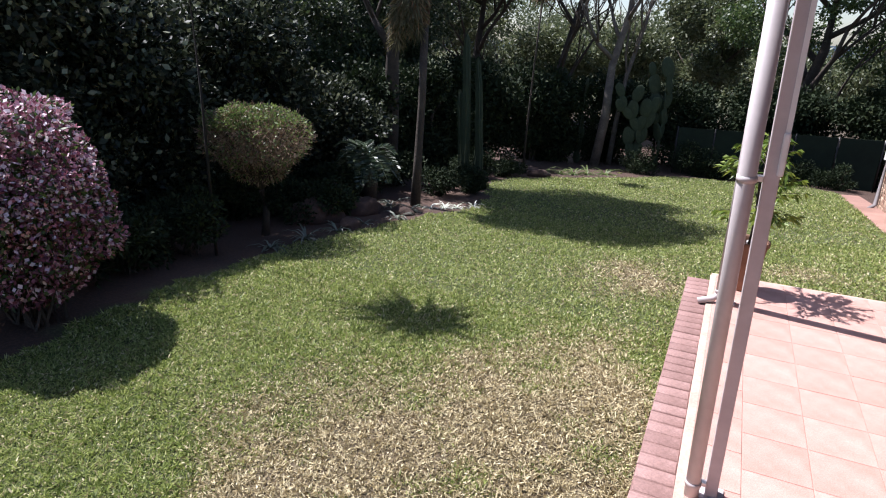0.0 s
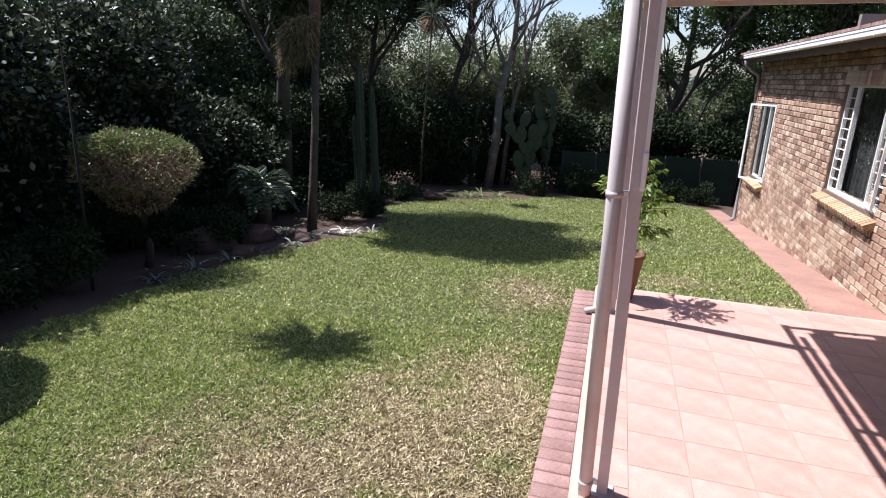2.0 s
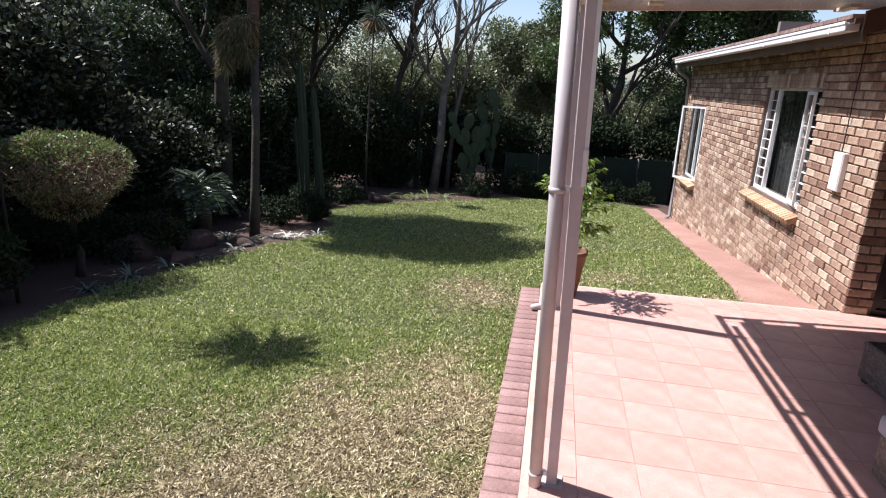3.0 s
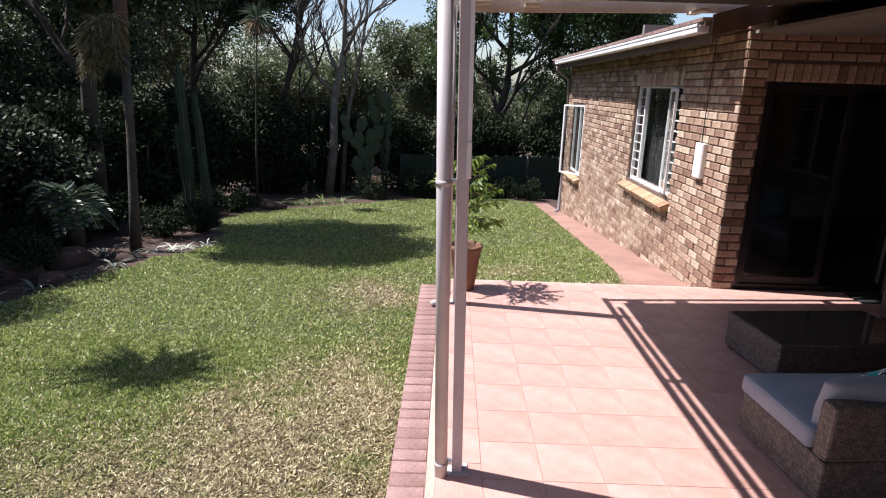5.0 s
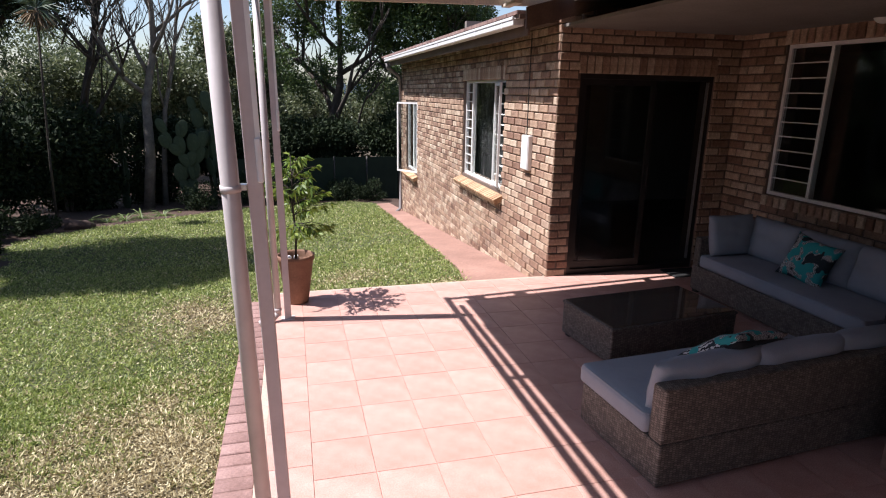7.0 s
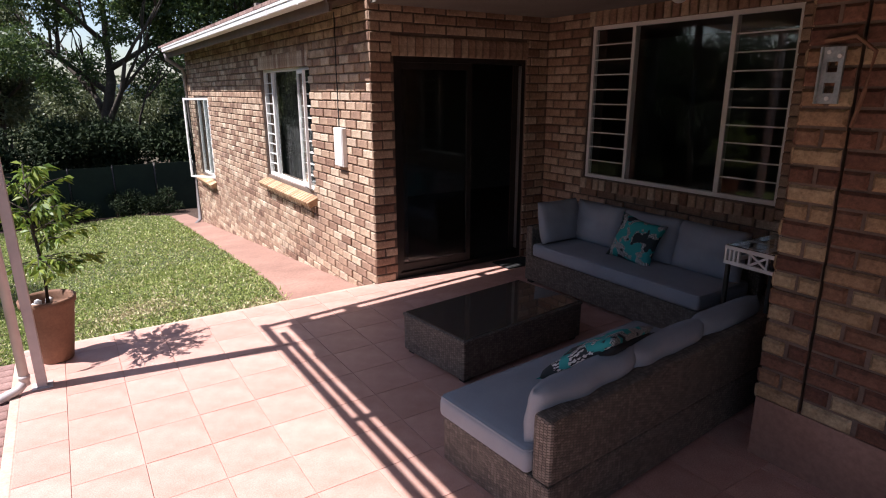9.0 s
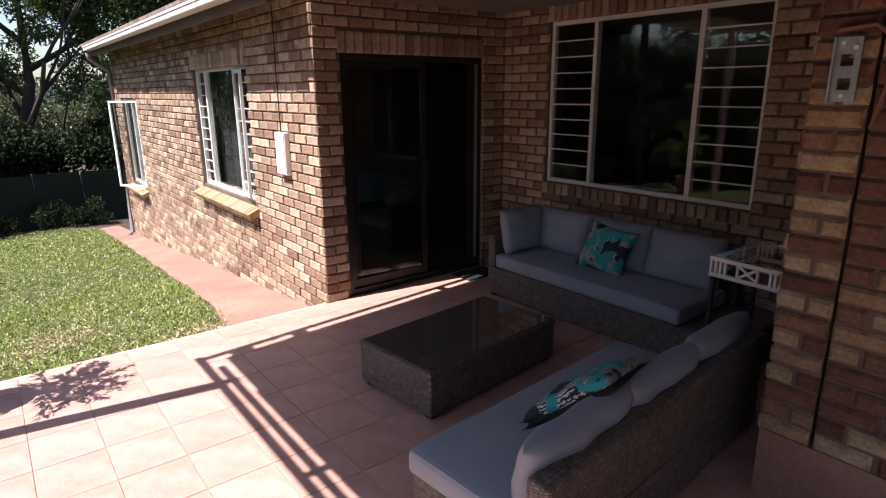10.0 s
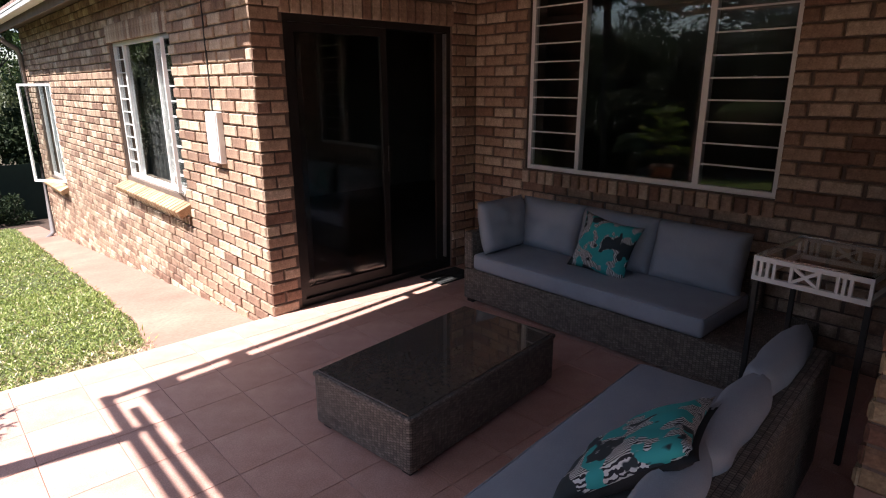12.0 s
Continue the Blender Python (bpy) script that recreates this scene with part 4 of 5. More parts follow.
def facing_sofa():
    # local: x along the sofa, y towards its back
    s = thing("outdoor_sofa", "grey wicker outdoor sofa seen from behind, with blue-grey cushions", "sofa", pose(5.47, 3.310, 0, 0, 0, 184.6), group="wicker lounge set")
    L, D = 1.86, 0.69
    # rear at local y = 0, seat towards -y
    part("base", box(0, L, -D, 0, 0.02, 0.255, 0.012), WICKER, s)
    part("backrest", box(0, L, -0.10, 0, 0.255, 0.555, 0.018), WICKER, s)
    for x, y in ((0.07, -0.07), (L - 0.07, -0.07), (0.07, -D + 0.07), (L - 0.07, -D + 0.07)):
        part("foot", box(x - 0.03, x + 0.03, y - 0.03, y + 0.03, 0, 0.021), ALU, s)
    q = part("seat_cushion", slab_cushion(0.28, L + 0.02, -D - 0.02, -0.105, 0.257, 0.375, 5), CLOTH, s, smooth=True)
    piping(0.28, L + 0.02, -D - 0.02, -0.105, 0.366, q)
    for i in range(3):
        part("back_cushion", pillow(0.67, 0.31, 0.15, 41 + i, 0.0, 20, 4, 0.45), CLOTH, s, smooth=True, at=pose(0.30 + 0.60 * i, -0.15, 0.49, -10, 1.2 * i - 1.2, 0))
    # leans on the back cushions with its printed face up
    along = Vector((0.88, -0.32, 0.33)).normalized()
    face = Vector((-0.12, 0.66, 0.74))
    face = (face - along * face.dot(along)).normalized()
    down = along.cross(face)
    at = Matrix((along, face, down)).transposed().to_4x4() @ pose(0, 0, 0, 0, 45, 0)
    at.translation = Vector((4.25, 3.525, 0.55))
    c = thing("scatter_cushion", "turquoise printed cushion with striped zebra shapes leaning on the sofa back", "cushion", at, group="printed cushions")
    part("cover", pillow(0.47, 0.47, 0.12, 33, 0.12), ZEBRA, c, smooth=True)
    part("backing", pillow(0.474, 0.474, 0.075, 33, 0.12), DARKCLOTH, c, "plain black back", True, pose(0, -0.030, 0))


def coffee_table():
    t = thing("coffee_table", "low grey wicker coffee table with a glass top", "table", pose(4.63, 4.82, 0, 0, 0, 6), group="wicker lounge set")
    a, b, h = 0.575, 0.325, 0.295
    part("body", box(-a, a, -b, b, 0.025, h, 0.014), WICKER, t)
    part("rim", box(-a - 0.006, a + 0.006, -b - 0.006, b + 0.006, h - 0.022, h + 0.003, 0.010), WICKER, t)
    part("top", box(-a + 0.012, a - 0.012, -b + 0.012, b - 0.012, h + 0.003, h + 0.010, 0.002), TABLEGLASS, t, "dark glossy glass top")
    for x in (-1, 1):
        for y in (-1, 1):
            part("foot", box(x * (a - 0.05) - 0.025, x * (a - 0.05) + 0.025, y * (b - 0.05) - 0.025, y * (b - 0.05) + 0.025, 0, 0.03), ALU, t)


def glass_over_wicker():
    m, nt, b = nodes_of("table_glass")
    w = noise_of(nt, 60, 3)
    r = ramp(nt, w.outputs[0], [(0.3, (0.075, 0.058, 0.046)), (0.7, (0.13, 0.105, 0.085))])
    nt.links.new(r.outputs[0], b.inputs["Base Color"])
    b.inputs["Roughness"].default_value = 0.04
    b.inputs["Coat Weight"].default_value = 1.0
    b.inputs["Coat Roughness"].default_value = 0.01
    return m


TABLEGLASS = glass_over_wicker()


def lattice_table():
    t = thing("side_table", "white lattice-sided table with a glass top in the corner", "table", pose(5.55, 3.70, 0, 0, 0, -93))
    L, W, z1, z0 = 0.47, 0.52, 0.872, 0.757
    for nm, y in (("front_lattice", 0.0), ("rear_lattice", W)):
        bm = bmesh.new()
        add_box(bm, 0, L, y, y + 0.022, z1 - 0.022, z1)
        add_box(bm, 0, L, y, y + 0.022, z0, z0 + 0.022)
        for x in (0, 0.028, 0.056, 0.084, 0.155, 0.265, 0.335, 0.36, 0.385, L - 0.014):
            add_box(bm, x, x + 0.013, y + 0.003, y + 0.019, z0 + 0.022, z1 - 0.022)
        q = math.degrees(math.atan2(z1 - z0 - 0.044, 0.107))
        for s in (-1, 1):
            m = Matrix.Translation((0.2165, y + 0.011, (z0 + z1) / 2)) @ pose(0, 0, 0, 0, s * q, 0)
            add_box(bm, -0.062, 0.062, -0.006 + 0.001 * s, 0.006 + 0.001 * s, -0.007, 0.007, m)
        part(nm, bm, WHITE, t)
    for x in (0, L - 0.022):
        bm = bmesh.new()
        add_box(bm, x, x + 0.022, 0.022, W, z1 - 0.022, z1)
        add_box(bm, x, x + 0.022, 0.022, W, z0, z0 + 0.022)
        part("side_rail", bm, WHITE, t)
        for y in (0.024, W - 0.006):
            part("leg", box(x, x + 0.022, y, y + 0.022, 0, z0), CABLE, t)
    p = part("glass_top", box(0.006, L - 0.006, 0.006, W + 0.01, z1 + 0.001, z1 + 0.007), GLASS, t, "clear glass top")
    p.visible_shadow = False


def potted_tree():
    x, y = 1.945, 6.29
    p = thing("plant_pot", "tall tapered terracotta pot on the patio edge", "pot", pose(x, y, 0))
    bm = lathe([(0.092, 0.0), (0.10, 0.012), (0.155, 0.40), (0.168, 0.415), (0.170, 0.452), (0.158, 0.458), (0.150, 0.44), (0.142, 0.40), (0.138, 0.37)], 28)
    part("body", bm, POTCLAY, p, smooth=True)
    part("soil", lathe([(0.138, 0.375), (0.08, 0.392), (0.02, 0.40)], 20), SOIL, p, smooth=True)
    g = random.Random(3)
    for i in range(5):
        a = g.uniform(0, 6.3)
        bm = bmesh.new()
        bmesh.ops.create_icosphere(bm, subdivisions=1, radius=0.028)
        part("pebble", bm, WHITE, p, "pale pebble", True, pose(0.085 * math.cos(a), 0.085 * math.sin(a), 0.405))
    t = thing("young_tree", "young potted tree with bright yellow-green leaves", "plant", pose(x, y, 0.385))
    part("trunk", tube([(0, 0, 0), (0.012, 0, 0.25), (-0.008, 0.01, 0.55), (0.005, 0, 0.85)], [0.014, 0.012, 0.010, 0.006], 8), DARKBARK, t, smooth=True)
    pos, way = [], []
    for i in range(36):
        a, h = g.uniform(0, 6.3), g.uniform(0.28, 0.98)
        reach = 0.26 * math.sin(min(1.0, (1.08 - h) * 1.5) * 1.5) + 0.05
        start = Vector((0, 0, min(h, 0.85)))
        end = start + Vector((reach * math.cos(a), reach * math.sin(a), 0.10 if h > 0.4 else -0.03))
        part("twig", tube([start, (start + end) / 2 + Vector((0, 0, 0.03)), end], [0.004, 0.003, 0.002], 5), DARKBARK, t)
        for k in range(30):
            q = g.uniform(0.15, 1.1)
            pt = start.lerp(end, q)
            pos.append(pt)
            way.append((math.cos(a) + g.uniform(-0.9, 0.9), math.sin(a) + g.uniform(-0.9, 0.9), g.uniform(-1.0, 0.3)))
    me = leaf_mesh("leaves", np.array(pos), np.array(way), RNG.uniform(0.05, 0.095, len(pos)), RNG.uniform(0.016, 0.028, len(pos)), 0.2)
    tagged(part("leaves", me, L_POTTED, t), kind="stuff")


def wall_fittings():
    b = thing("meter_box", "white metal box fixed on the brick wall", "box", pose(HX - 0.004, 7.10, 1.065))
    part("case", box(-0.05, 0.0, 0, 0.20, 0, 0.38, 0.006), WHITE, b)
    part("lid", box(-0.057, -0.0505, 0.008, 0.192, 0.008, 0.372, 0.003), WHITE, b)
    c = thing("wall_cable", "thin black cable running up the wall from the box", "cable")
    part("run", tube([(HX - 0.012, 7.26, 1.44), (HX - 0.010, 7.27, 2.0), (HX - 0.012, 7.26, 2.52)], 0.007, 6), CABLE, c)
    l = thing("wall_lamp", "round white globe lamp above the window", "lamp", pose(WX - 0.005, 4.93, 2.56))
    part("base", tube([(0.0, 0, 0), (-0.05, 0, 0)], [0.05, 0.045], 16), WHITE, l, smooth=True)
    bm = bmesh.new()
    bmesh.ops.create_uvsphere(bm, u_segments=20, v_segments=12, radius=0.075)
    part("globe", bm, WHITE, l, smooth=True, at=pose(-0.10, 0, -0.01))
    m = thing("bracket_plate", "galvanised steel bracket plate bolted to the brick wall end", "bracket", pose(PX - 0.020, 2.993, 1.743) @ Matrix.Diagonal((1, 0.84, 0.84, 1)))
    for q in ((-0.012, 0, -0.10, 0, 0, 0.05), (-0.012, 0, -0.10, 0, 0.10, 0.15), (-0.012, 0, -0.10, 0, 0.20, 0.27), (-0.012, 0, -0.10, -0.075, 0.05, 0.10), (-0.012, 0, -0.025, 0, 0.05, 0.10), (-0.012, 0, -0.10, -0.075, 0.15, 0.20), (-0.012, 0, -0.025, 0, 0.15, 0.20)):
        part("plate", box(*q), STEEL, m)
    part("flange", box(-0.03, -0.012, -0.004, 0.004, 0, 0.27), STEEL, m)
    for y, z in ((-0.05, 0.025), (-0.03, 0.245), (-0.08, 0.225)):
        part("bolt", tube([(-0.020, y, z), (-0.011, y, z)], 0.010, 8), WHITE, m)
    k = thing("brown_cable", "brown cable clipped along the brick wall end", "cable")
    part("run", tube([(PX - 0.03, 2.993, 1.994), (PX - 0.03, 2.876, 2.006), (PX - 0.03, 2.801, 1.944), (PX - 0.03, 2.818, 1.785), (PX - 0.03, 2.843, 1.651)], 0.009, 6), POTCLAY, k)
    d = thing("doormat", "black rubber doormat at the sliding door", "mat", pose(5.90, 6.22, 0.001))
    part("sheet", box(0, 0.42, 0, 0.28, 0, 0.014, 0.004), RUBBER, d)
    for i in range(6):
        part("rib", box(0.02, 0.40, 0.02 + i * 0.045, 0.035 + i * 0.045, 0.014, 0.018), RUBBER, d)
    cu = thing("curtain", "pale striped curtain hanging behind the window, darkened for the dim room", "curtain", pose(HX + 0.30, 8.0, 0.5))
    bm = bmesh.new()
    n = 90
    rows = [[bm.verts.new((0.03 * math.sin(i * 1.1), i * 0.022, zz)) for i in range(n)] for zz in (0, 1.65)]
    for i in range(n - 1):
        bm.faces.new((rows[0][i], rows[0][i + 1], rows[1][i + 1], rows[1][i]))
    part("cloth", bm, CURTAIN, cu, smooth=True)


# Near black for a pale curtain: the room's dimness is in the colour.
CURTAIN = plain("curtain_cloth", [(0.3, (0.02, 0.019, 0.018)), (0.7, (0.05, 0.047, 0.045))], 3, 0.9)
wall_sofa()
facing_sofa()
coffee_table()
lattice_table()
potted_tree()
wall_fittings()

# ---------- the garden ----------
def limb_tree(name, label, base, height, trunk_r, lean, spread, seed, bark, blobs=None, leaves=0, leaf=(0.09, 0.045), mat=None, levels=3, forks=4, fork_at=0.45, up=(0.4, 1.2)):
    """A tapered trunk that forks into limbs and twigs, with a crown of leaves in clumps."""
    g = random.Random(seed)
    t = thing(name, label, "tree", pose(base[0], base[1], gz(base[0], base[1]) - 0.05))
    top = Vector((lean[0], lean[1], height))
    pts = [top * q + Vector((g.uniform(-1, 1), g.uniform(-1, 1), 0)) * 0.05 * height * q * (1 - q) * 2 for q in (0, 0.2, 0.4, 0.6, 0.8, 1.0)]
    part("trunk", tube(pts, [trunk_r * (1 - 0.75 * q) for q in (0, 0.2, 0.4, 0.6, 0.8, 1.0)], 10), bark, t, smooth=True)
    bm = bmesh.new()

    def grow(p, d, length, r, level):
        q = [p]
        for k in range(3):
            d = (d + Vector((g.uniform(-0.25, 0.25), g.uniform(-0.25, 0.25), g.uniform(-0.02, 0.22)))).normalized()
            q.append(q[-1] + d * length / 3)
        add_tube(bm, q, [r, r * 0.8, r * 0.6, r * 0.42], 5 if level else 7)
        if level < levels - 1:
            for k in range(3 if level == 0 else 4):
                at = q[g.choice((1, 2, 3))]
                w = (d + Vector((g.uniform(-1, 1), g.uniform(-1, 1), g.uniform(-0.2, 0.6))) * 0.8).normalized()
                grow(at, w, length * 0.62, r * 0.5, level + 1)

    for k in range(forks):
        q = fork_at + (1 - fork_at) * k / max(forks - 1, 1)
        p = pts[min(int(q * 5), 4)].lerp(pts[min(int(q * 5) + 1, 5)], q * 5 - int(q * 5)) if q < 1 else pts[5]
        a = g.uniform(0, 6.3)
        d = Vector((math.cos(a), math.sin(a), g.uniform(*up))).normalized()
        grow(p, d, spread * g.uniform(0.7, 1.1), trunk_r * (0.55 - 0.25 * q), 0)
    tagged(part("branchwork", bm, bark, t, smooth=True), kind="stuff")
    if blobs:
        n = leaves
        pos, out = in_blobs(blobs, n, 0.2)
        way = out * 0.6 + RNG.normal(size=(n, 3)) * 0.8 + np.array([0, 0, -0.2])
        me = leaf_mesh("crown", pos, way, RNG.uniform(0.6, 1.3, n) * leaf[0], RNG.uniform(0.7, 1.2, n) * leaf[1])
        tagged(part("crown", me, mat, t), kind="stuff")
    return t


def shrub(name, label, base, blobs, leaves, leaf, mat, twigs=0, stem=0.0, category="shrub", shell=0.5, extra=None):
    t = thing(name, label, category, pose(base[0], base[1], gz(base[0], base[1]) - 0.03))
    if stem:
        part("stem", tube([(0, 0, 0), (0.03, 0.02, stem * 0.5), (0, 0, stem)], [0.055, 0.045, 0.04], 8), DARKBARK, t, smooth=True)
    if twigs:
        bm = bmesh.new()
        g = random.Random(twigs)
        for k in range(twigs):
            c, r = blobs[k % len(blobs)]
            d = Vector((g.gauss(0, 1), g.gauss(0, 1), abs(g.gauss(0.3, 1)))).normalized()
            a = Vector((0, 0, stem or 0.02)) if stem else Vector((g.uniform(-0.15, 0.15), g.uniform(-0.15, 0.15), 0))
            e = Vector(c) + Vector((d.x * r[0], d.y * r[1], d.z * r[2])) * 0.85
            add_tube(bm, [a, a.lerp(e, 0.5) + Vector((g.uniform(-.05, .05), g.uniform(-.05, .05), 0.04)), e], [0.014, 0.008, 0.003], 4)
        tagged(part("twigwork", bm, DARKBARK, t), kind="stuff")
    pos, out = in_blobs(blobs, leaves, shell)
    way = out * 0.8 + RNG.normal(size=(leaves, 3)) * 0.7
    me = leaf_mesh("leaves", pos, way, RNG.uniform(0.6, 1.3, leaves) * leaf[0], RNG.uniform(0.7, 1.2, leaves) * leaf[1])
    tagged(part("leaves", me, mat, t), kind="stuff")
    for nm, m2, n2, lf, sh, low in (extra or ()):
        pos, out = in_blobs(blobs, n2, sh)
        if low is not None:
            keep = pos[:, 2] < low if low > 0 else pos[:, 2] > -low
            pos, out = pos[keep], out[keep]
        way = out * 0.6 + RNG.normal(size=(len(pos), 3)) * 0.9
        me = leaf_mesh(nm, pos, way, RNG.uniform(0.6, 1.3, len(pos)) * lf[0], RNG.uniform(0.7, 1.2, len(pos)) * lf[1])
        tagged(part(nm, me, m2, t), kind="stuff")
    return t


def rosette(name, label, at, count, length, width, mat, seed, up=0.7, category="plant", group=""):
    """Arching strap leaves from one point."""
    g = random.Random(seed)
    t = thing(name, label, category, pose(at[0], at[1], gz(at[0], at[1]) + (at[2] if len(at) > 2 else 0)), group=group)
    bm = bmesh.new()
    for k in range(count):
        a, e = g.uniform(0, 6.3), g.uniform(0.25, 1.0) * up
        l = length * g.uniform(0.6, 1.1)
        d = Vector((math.cos(a), math.sin(a), 0))
        s = Vector((-d.y, d.x, 0)) * width / 2
        p = [d * l * q + Vector((0, 0, l * (e * q * 1.6 - 0.95 * q * q * (1.2 - 0.5 * e)))) for q in (0.02, 0.35, 0.7, 1.0)]
        w = (0.7, 1.0, 0.7, 0.05)
        row = [(bm.verts.new(x - s * y), bm.verts.new(x + Vector((0, 0, -0.15 * width))), bm.verts.new(x + s * y)) for x, y in zip(p, w)]
        for u, v in zip(row, row[1:]):
            bm.faces.new((u[0], u[1], v[1], v[0]))
            bm.faces.new((u[1], u[2], v[2], v[1]))
    tagged(part("leaves", bm, mat, t), kind="stuff")
    return t


def frond_plant(name, label, at, height, fronds, length, mat, seed, leaflet=(0.16, 0.016), trunk_r=0.12, rise=0.8, hang=0.9, bark=None):
    """A palm or cycad: a trunk and arching fronds with two rows of leaflets."""
    g = random.Random(seed)
    t = thing(name, label, "palm", pose(at[0], at[1], gz(at[0], at[1]) - 0.02))
    part("trunk", tube([(0, 0, 0), (0.01, 0.02, height * 0.5), (0, 0, height)], [trunk_r * 1.15, trunk_r, trunk_r * 0.9], 10), bark or DARKBARK, t, smooth=True)
    pos, way, ln = [], [], []
    rib = bmesh.new()
    for k in range(fronds):
        a, e = 6.283 * k / fronds + g.uniform(-0.2, 0.2), g.uniform(0.15, 1.0) * rise
        d = Vector((math.cos(a), math.sin(a), 0))
        side = Vector((-d.y, d.x, 0))
        l = length * g.uniform(0.8, 1.1)
        c = [Vector((0, 0, height)) + d * l * q * (1 - 0.25 * e) + Vector((0, 0, l * (e * 1.5 * q - hang * q * q))) for q in np.linspace(0, 1, 9)]
        add_tube(rib, c, [0.012 * (1 - 0.1 * i) for i in range(9)], 4)
        for i in range(44):
            q = 0.12 + 0.88 * i / 44 * 1.0
            f = q * 8
            p = c[min(int(f), 7)].lerp(c[min(int(f), 7) + 1], f - min(int(f), 7))
            tan = (c[min(int(f), 7) + 1] - c[min(int(f), 7)]).normalized()
            for s in (-1, 1):
                pos.append(p)
                way.append(side * s * 0.9 + tan * 0.55 + Vector((0, 0, 0.25)))
                ln.append(leaflet[0] * (0.5 + 1.3 * math.sin(3.14 * min(0.95, q * 0.9 + 0.1))) * 0.6)
    tagged(part("frond_ribbing", rib, mat, t), kind="stuff")
    me = leaf_mesh("frond_foliage", np.array(pos), np.array(way), np.array(ln), leaflet[1])
    tagged(part("frond_foliage", me, mat, t), kind="stuff")
    return t


def paddle_cactus(at, seed, pads=16, size=0.30):
    g = random.Random(seed)
    t = thing("prickly_pear", "tall prickly pear cactus with flat green paddles", "cactus", pose(at[0], at[1], gz(at[0], at[1]) - 0.02), group="prickly pears")
    tips = [(Vector((0, 0, 0)), 0.0, g.uniform(0, 3))]
    for k in range(pads):
        p, tilt, a = tips.pop(0) if k < 3 else tips.pop(g.randrange(len(tips)))
        s = size * g.uniform(0.75, 1.15)
        bm = bmesh.new()
        bmesh.ops.create_uvsphere(bm, u_segments=12, v_segments=8, radius=1)
        m = Matrix.Translation(p) @ pose(0, 0, 0, 0, 0, math.degrees(a)) @ pose(0, 0, 0, 0, tilt, 0) @ Matrix.Translation((0, 0, s * 0.92)) @ Matrix.Diagonal((s * 0.62, s * 0.10, s, 1))
        part("paddle", bm, CACTUS, t, smooth=True, at=m)
        for q in range(2):
            tips.append((m @ Vector((g.uniform(-0.5, 0.5), 0, 0.82)), tilt * 0.5 + g.uniform(-35, 35), a + g.uniform(-0.7, 0.7)))


def column_cactus(at, seed, stems):
    g = random.Random(seed)
    t = thing("candelabra_cactus", "tall ribbed column cactus with upright arms", "cactus", pose(at[0], at[1], gz(at[0], at[1]) - 0.02))
    for k, (dx, dy, h, r) in enumerate(stems):
        bm = bmesh.new()
        rings = []
        for z in (0, 0.06, 0.3, 0.6, 0.85, 0.96, 1.0):
            rr = r * (0.9 if z == 0 else 1.0 if z < 0.9 else 0.75 if z < 0.99 else 0.12)
            rings.append([bm.verts.new((dx * min(1, 0.4 + z * 6) + rr * (1 if i % 2 else 0.72) * math.cos(6.283 * i / 14) + 0.03 * math.sin(5 * z), dy * min(1, 0.4 + z * 6) + rr * (1 if i % 2 else 0.72) * math.sin(6.283 * i / 14), z * h)) for i in range(14)])
        for a, b in zip(rings, rings[1:]):
            for i in range(14):
                bm.faces.new((a[i], a[(i + 1) % 14], b[(i + 1) % 14], b[i]))
        bm.faces.new(rings[-1])
        part("stem", bm, CACTUS, t)


# Shade is put into the near-black leaves, sun glints into the few pale ones.
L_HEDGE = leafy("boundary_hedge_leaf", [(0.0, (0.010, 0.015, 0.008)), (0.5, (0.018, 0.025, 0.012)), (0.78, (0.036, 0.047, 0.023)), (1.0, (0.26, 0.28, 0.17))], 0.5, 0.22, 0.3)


# hedge along the western side, tall near the patio and lower further off
def hedge(name, label, line, leaves, leaf, mat, seed, size=0.8):
    g = np.random.default_rng(seed)
    t = thing(name, label, "hedge", pose(0, 0, 0))
    blobs = []
    for (xa, ya, ha), (xb, yb, hb) in zip(line, line[1:]):
        n = int(math.hypot(xb - xa, yb - ya) / 0.28) * 4
        for k in range(n):
            q = g.random()
            x, y, h = xa + (xb - xa) * q, ya + (yb - ya) * q, ha + (hb - ha) * q
            z0 = gz(x, y)
            z = g.random() ** 0.8 * h
            blobs.append(((x + g.normal() * 0.28, y + g.normal() * 0.28, z0 + z), (size * g.uniform(0.5, 1), size * g.uniform(0.5, 1), size * g.uniform(0.4, 0.8))))
    rr = random.Random(seed)
    for (xa, ya, ha), (xb, yb, hb) in zip(line, line[1:]):
        for k in range(int(math.hypot(xb - xa, yb - ya) / 0.7)):
            q = rr.random()
            x, y, h = xa + (xb - xa) * q, ya + (yb - ya) * q, ha + (hb - ha) * q
            part("stem", tube([(x, y, gz(x, y) - 0.05), (x + rr.uniform(-.2, .2), y + rr.uniform(-.2, .2), gz(x, y) + h * 0.5), (x + rr.uniform(-.4, .4), y + rr.uniform(-.4, .4), gz(x, y) + h * 0.85)], [0.05, 0.03, 0.008], 5), DARKBARK, t)
    pos, out = in_blobs(blobs, leaves, 0.15)
    way = out * 0.6 + RNG.normal(size=(leaves, 3)) * 0.8
    me = leaf_mesh("leaves", pos, way, RNG.uniform(0.6, 1.3, leaves) * leaf[0], RNG.uniform(0.7, 1.2, leaves) * leaf[1])
    tagged(part("leaves", me, mat, t), kind="stuff")
    return t


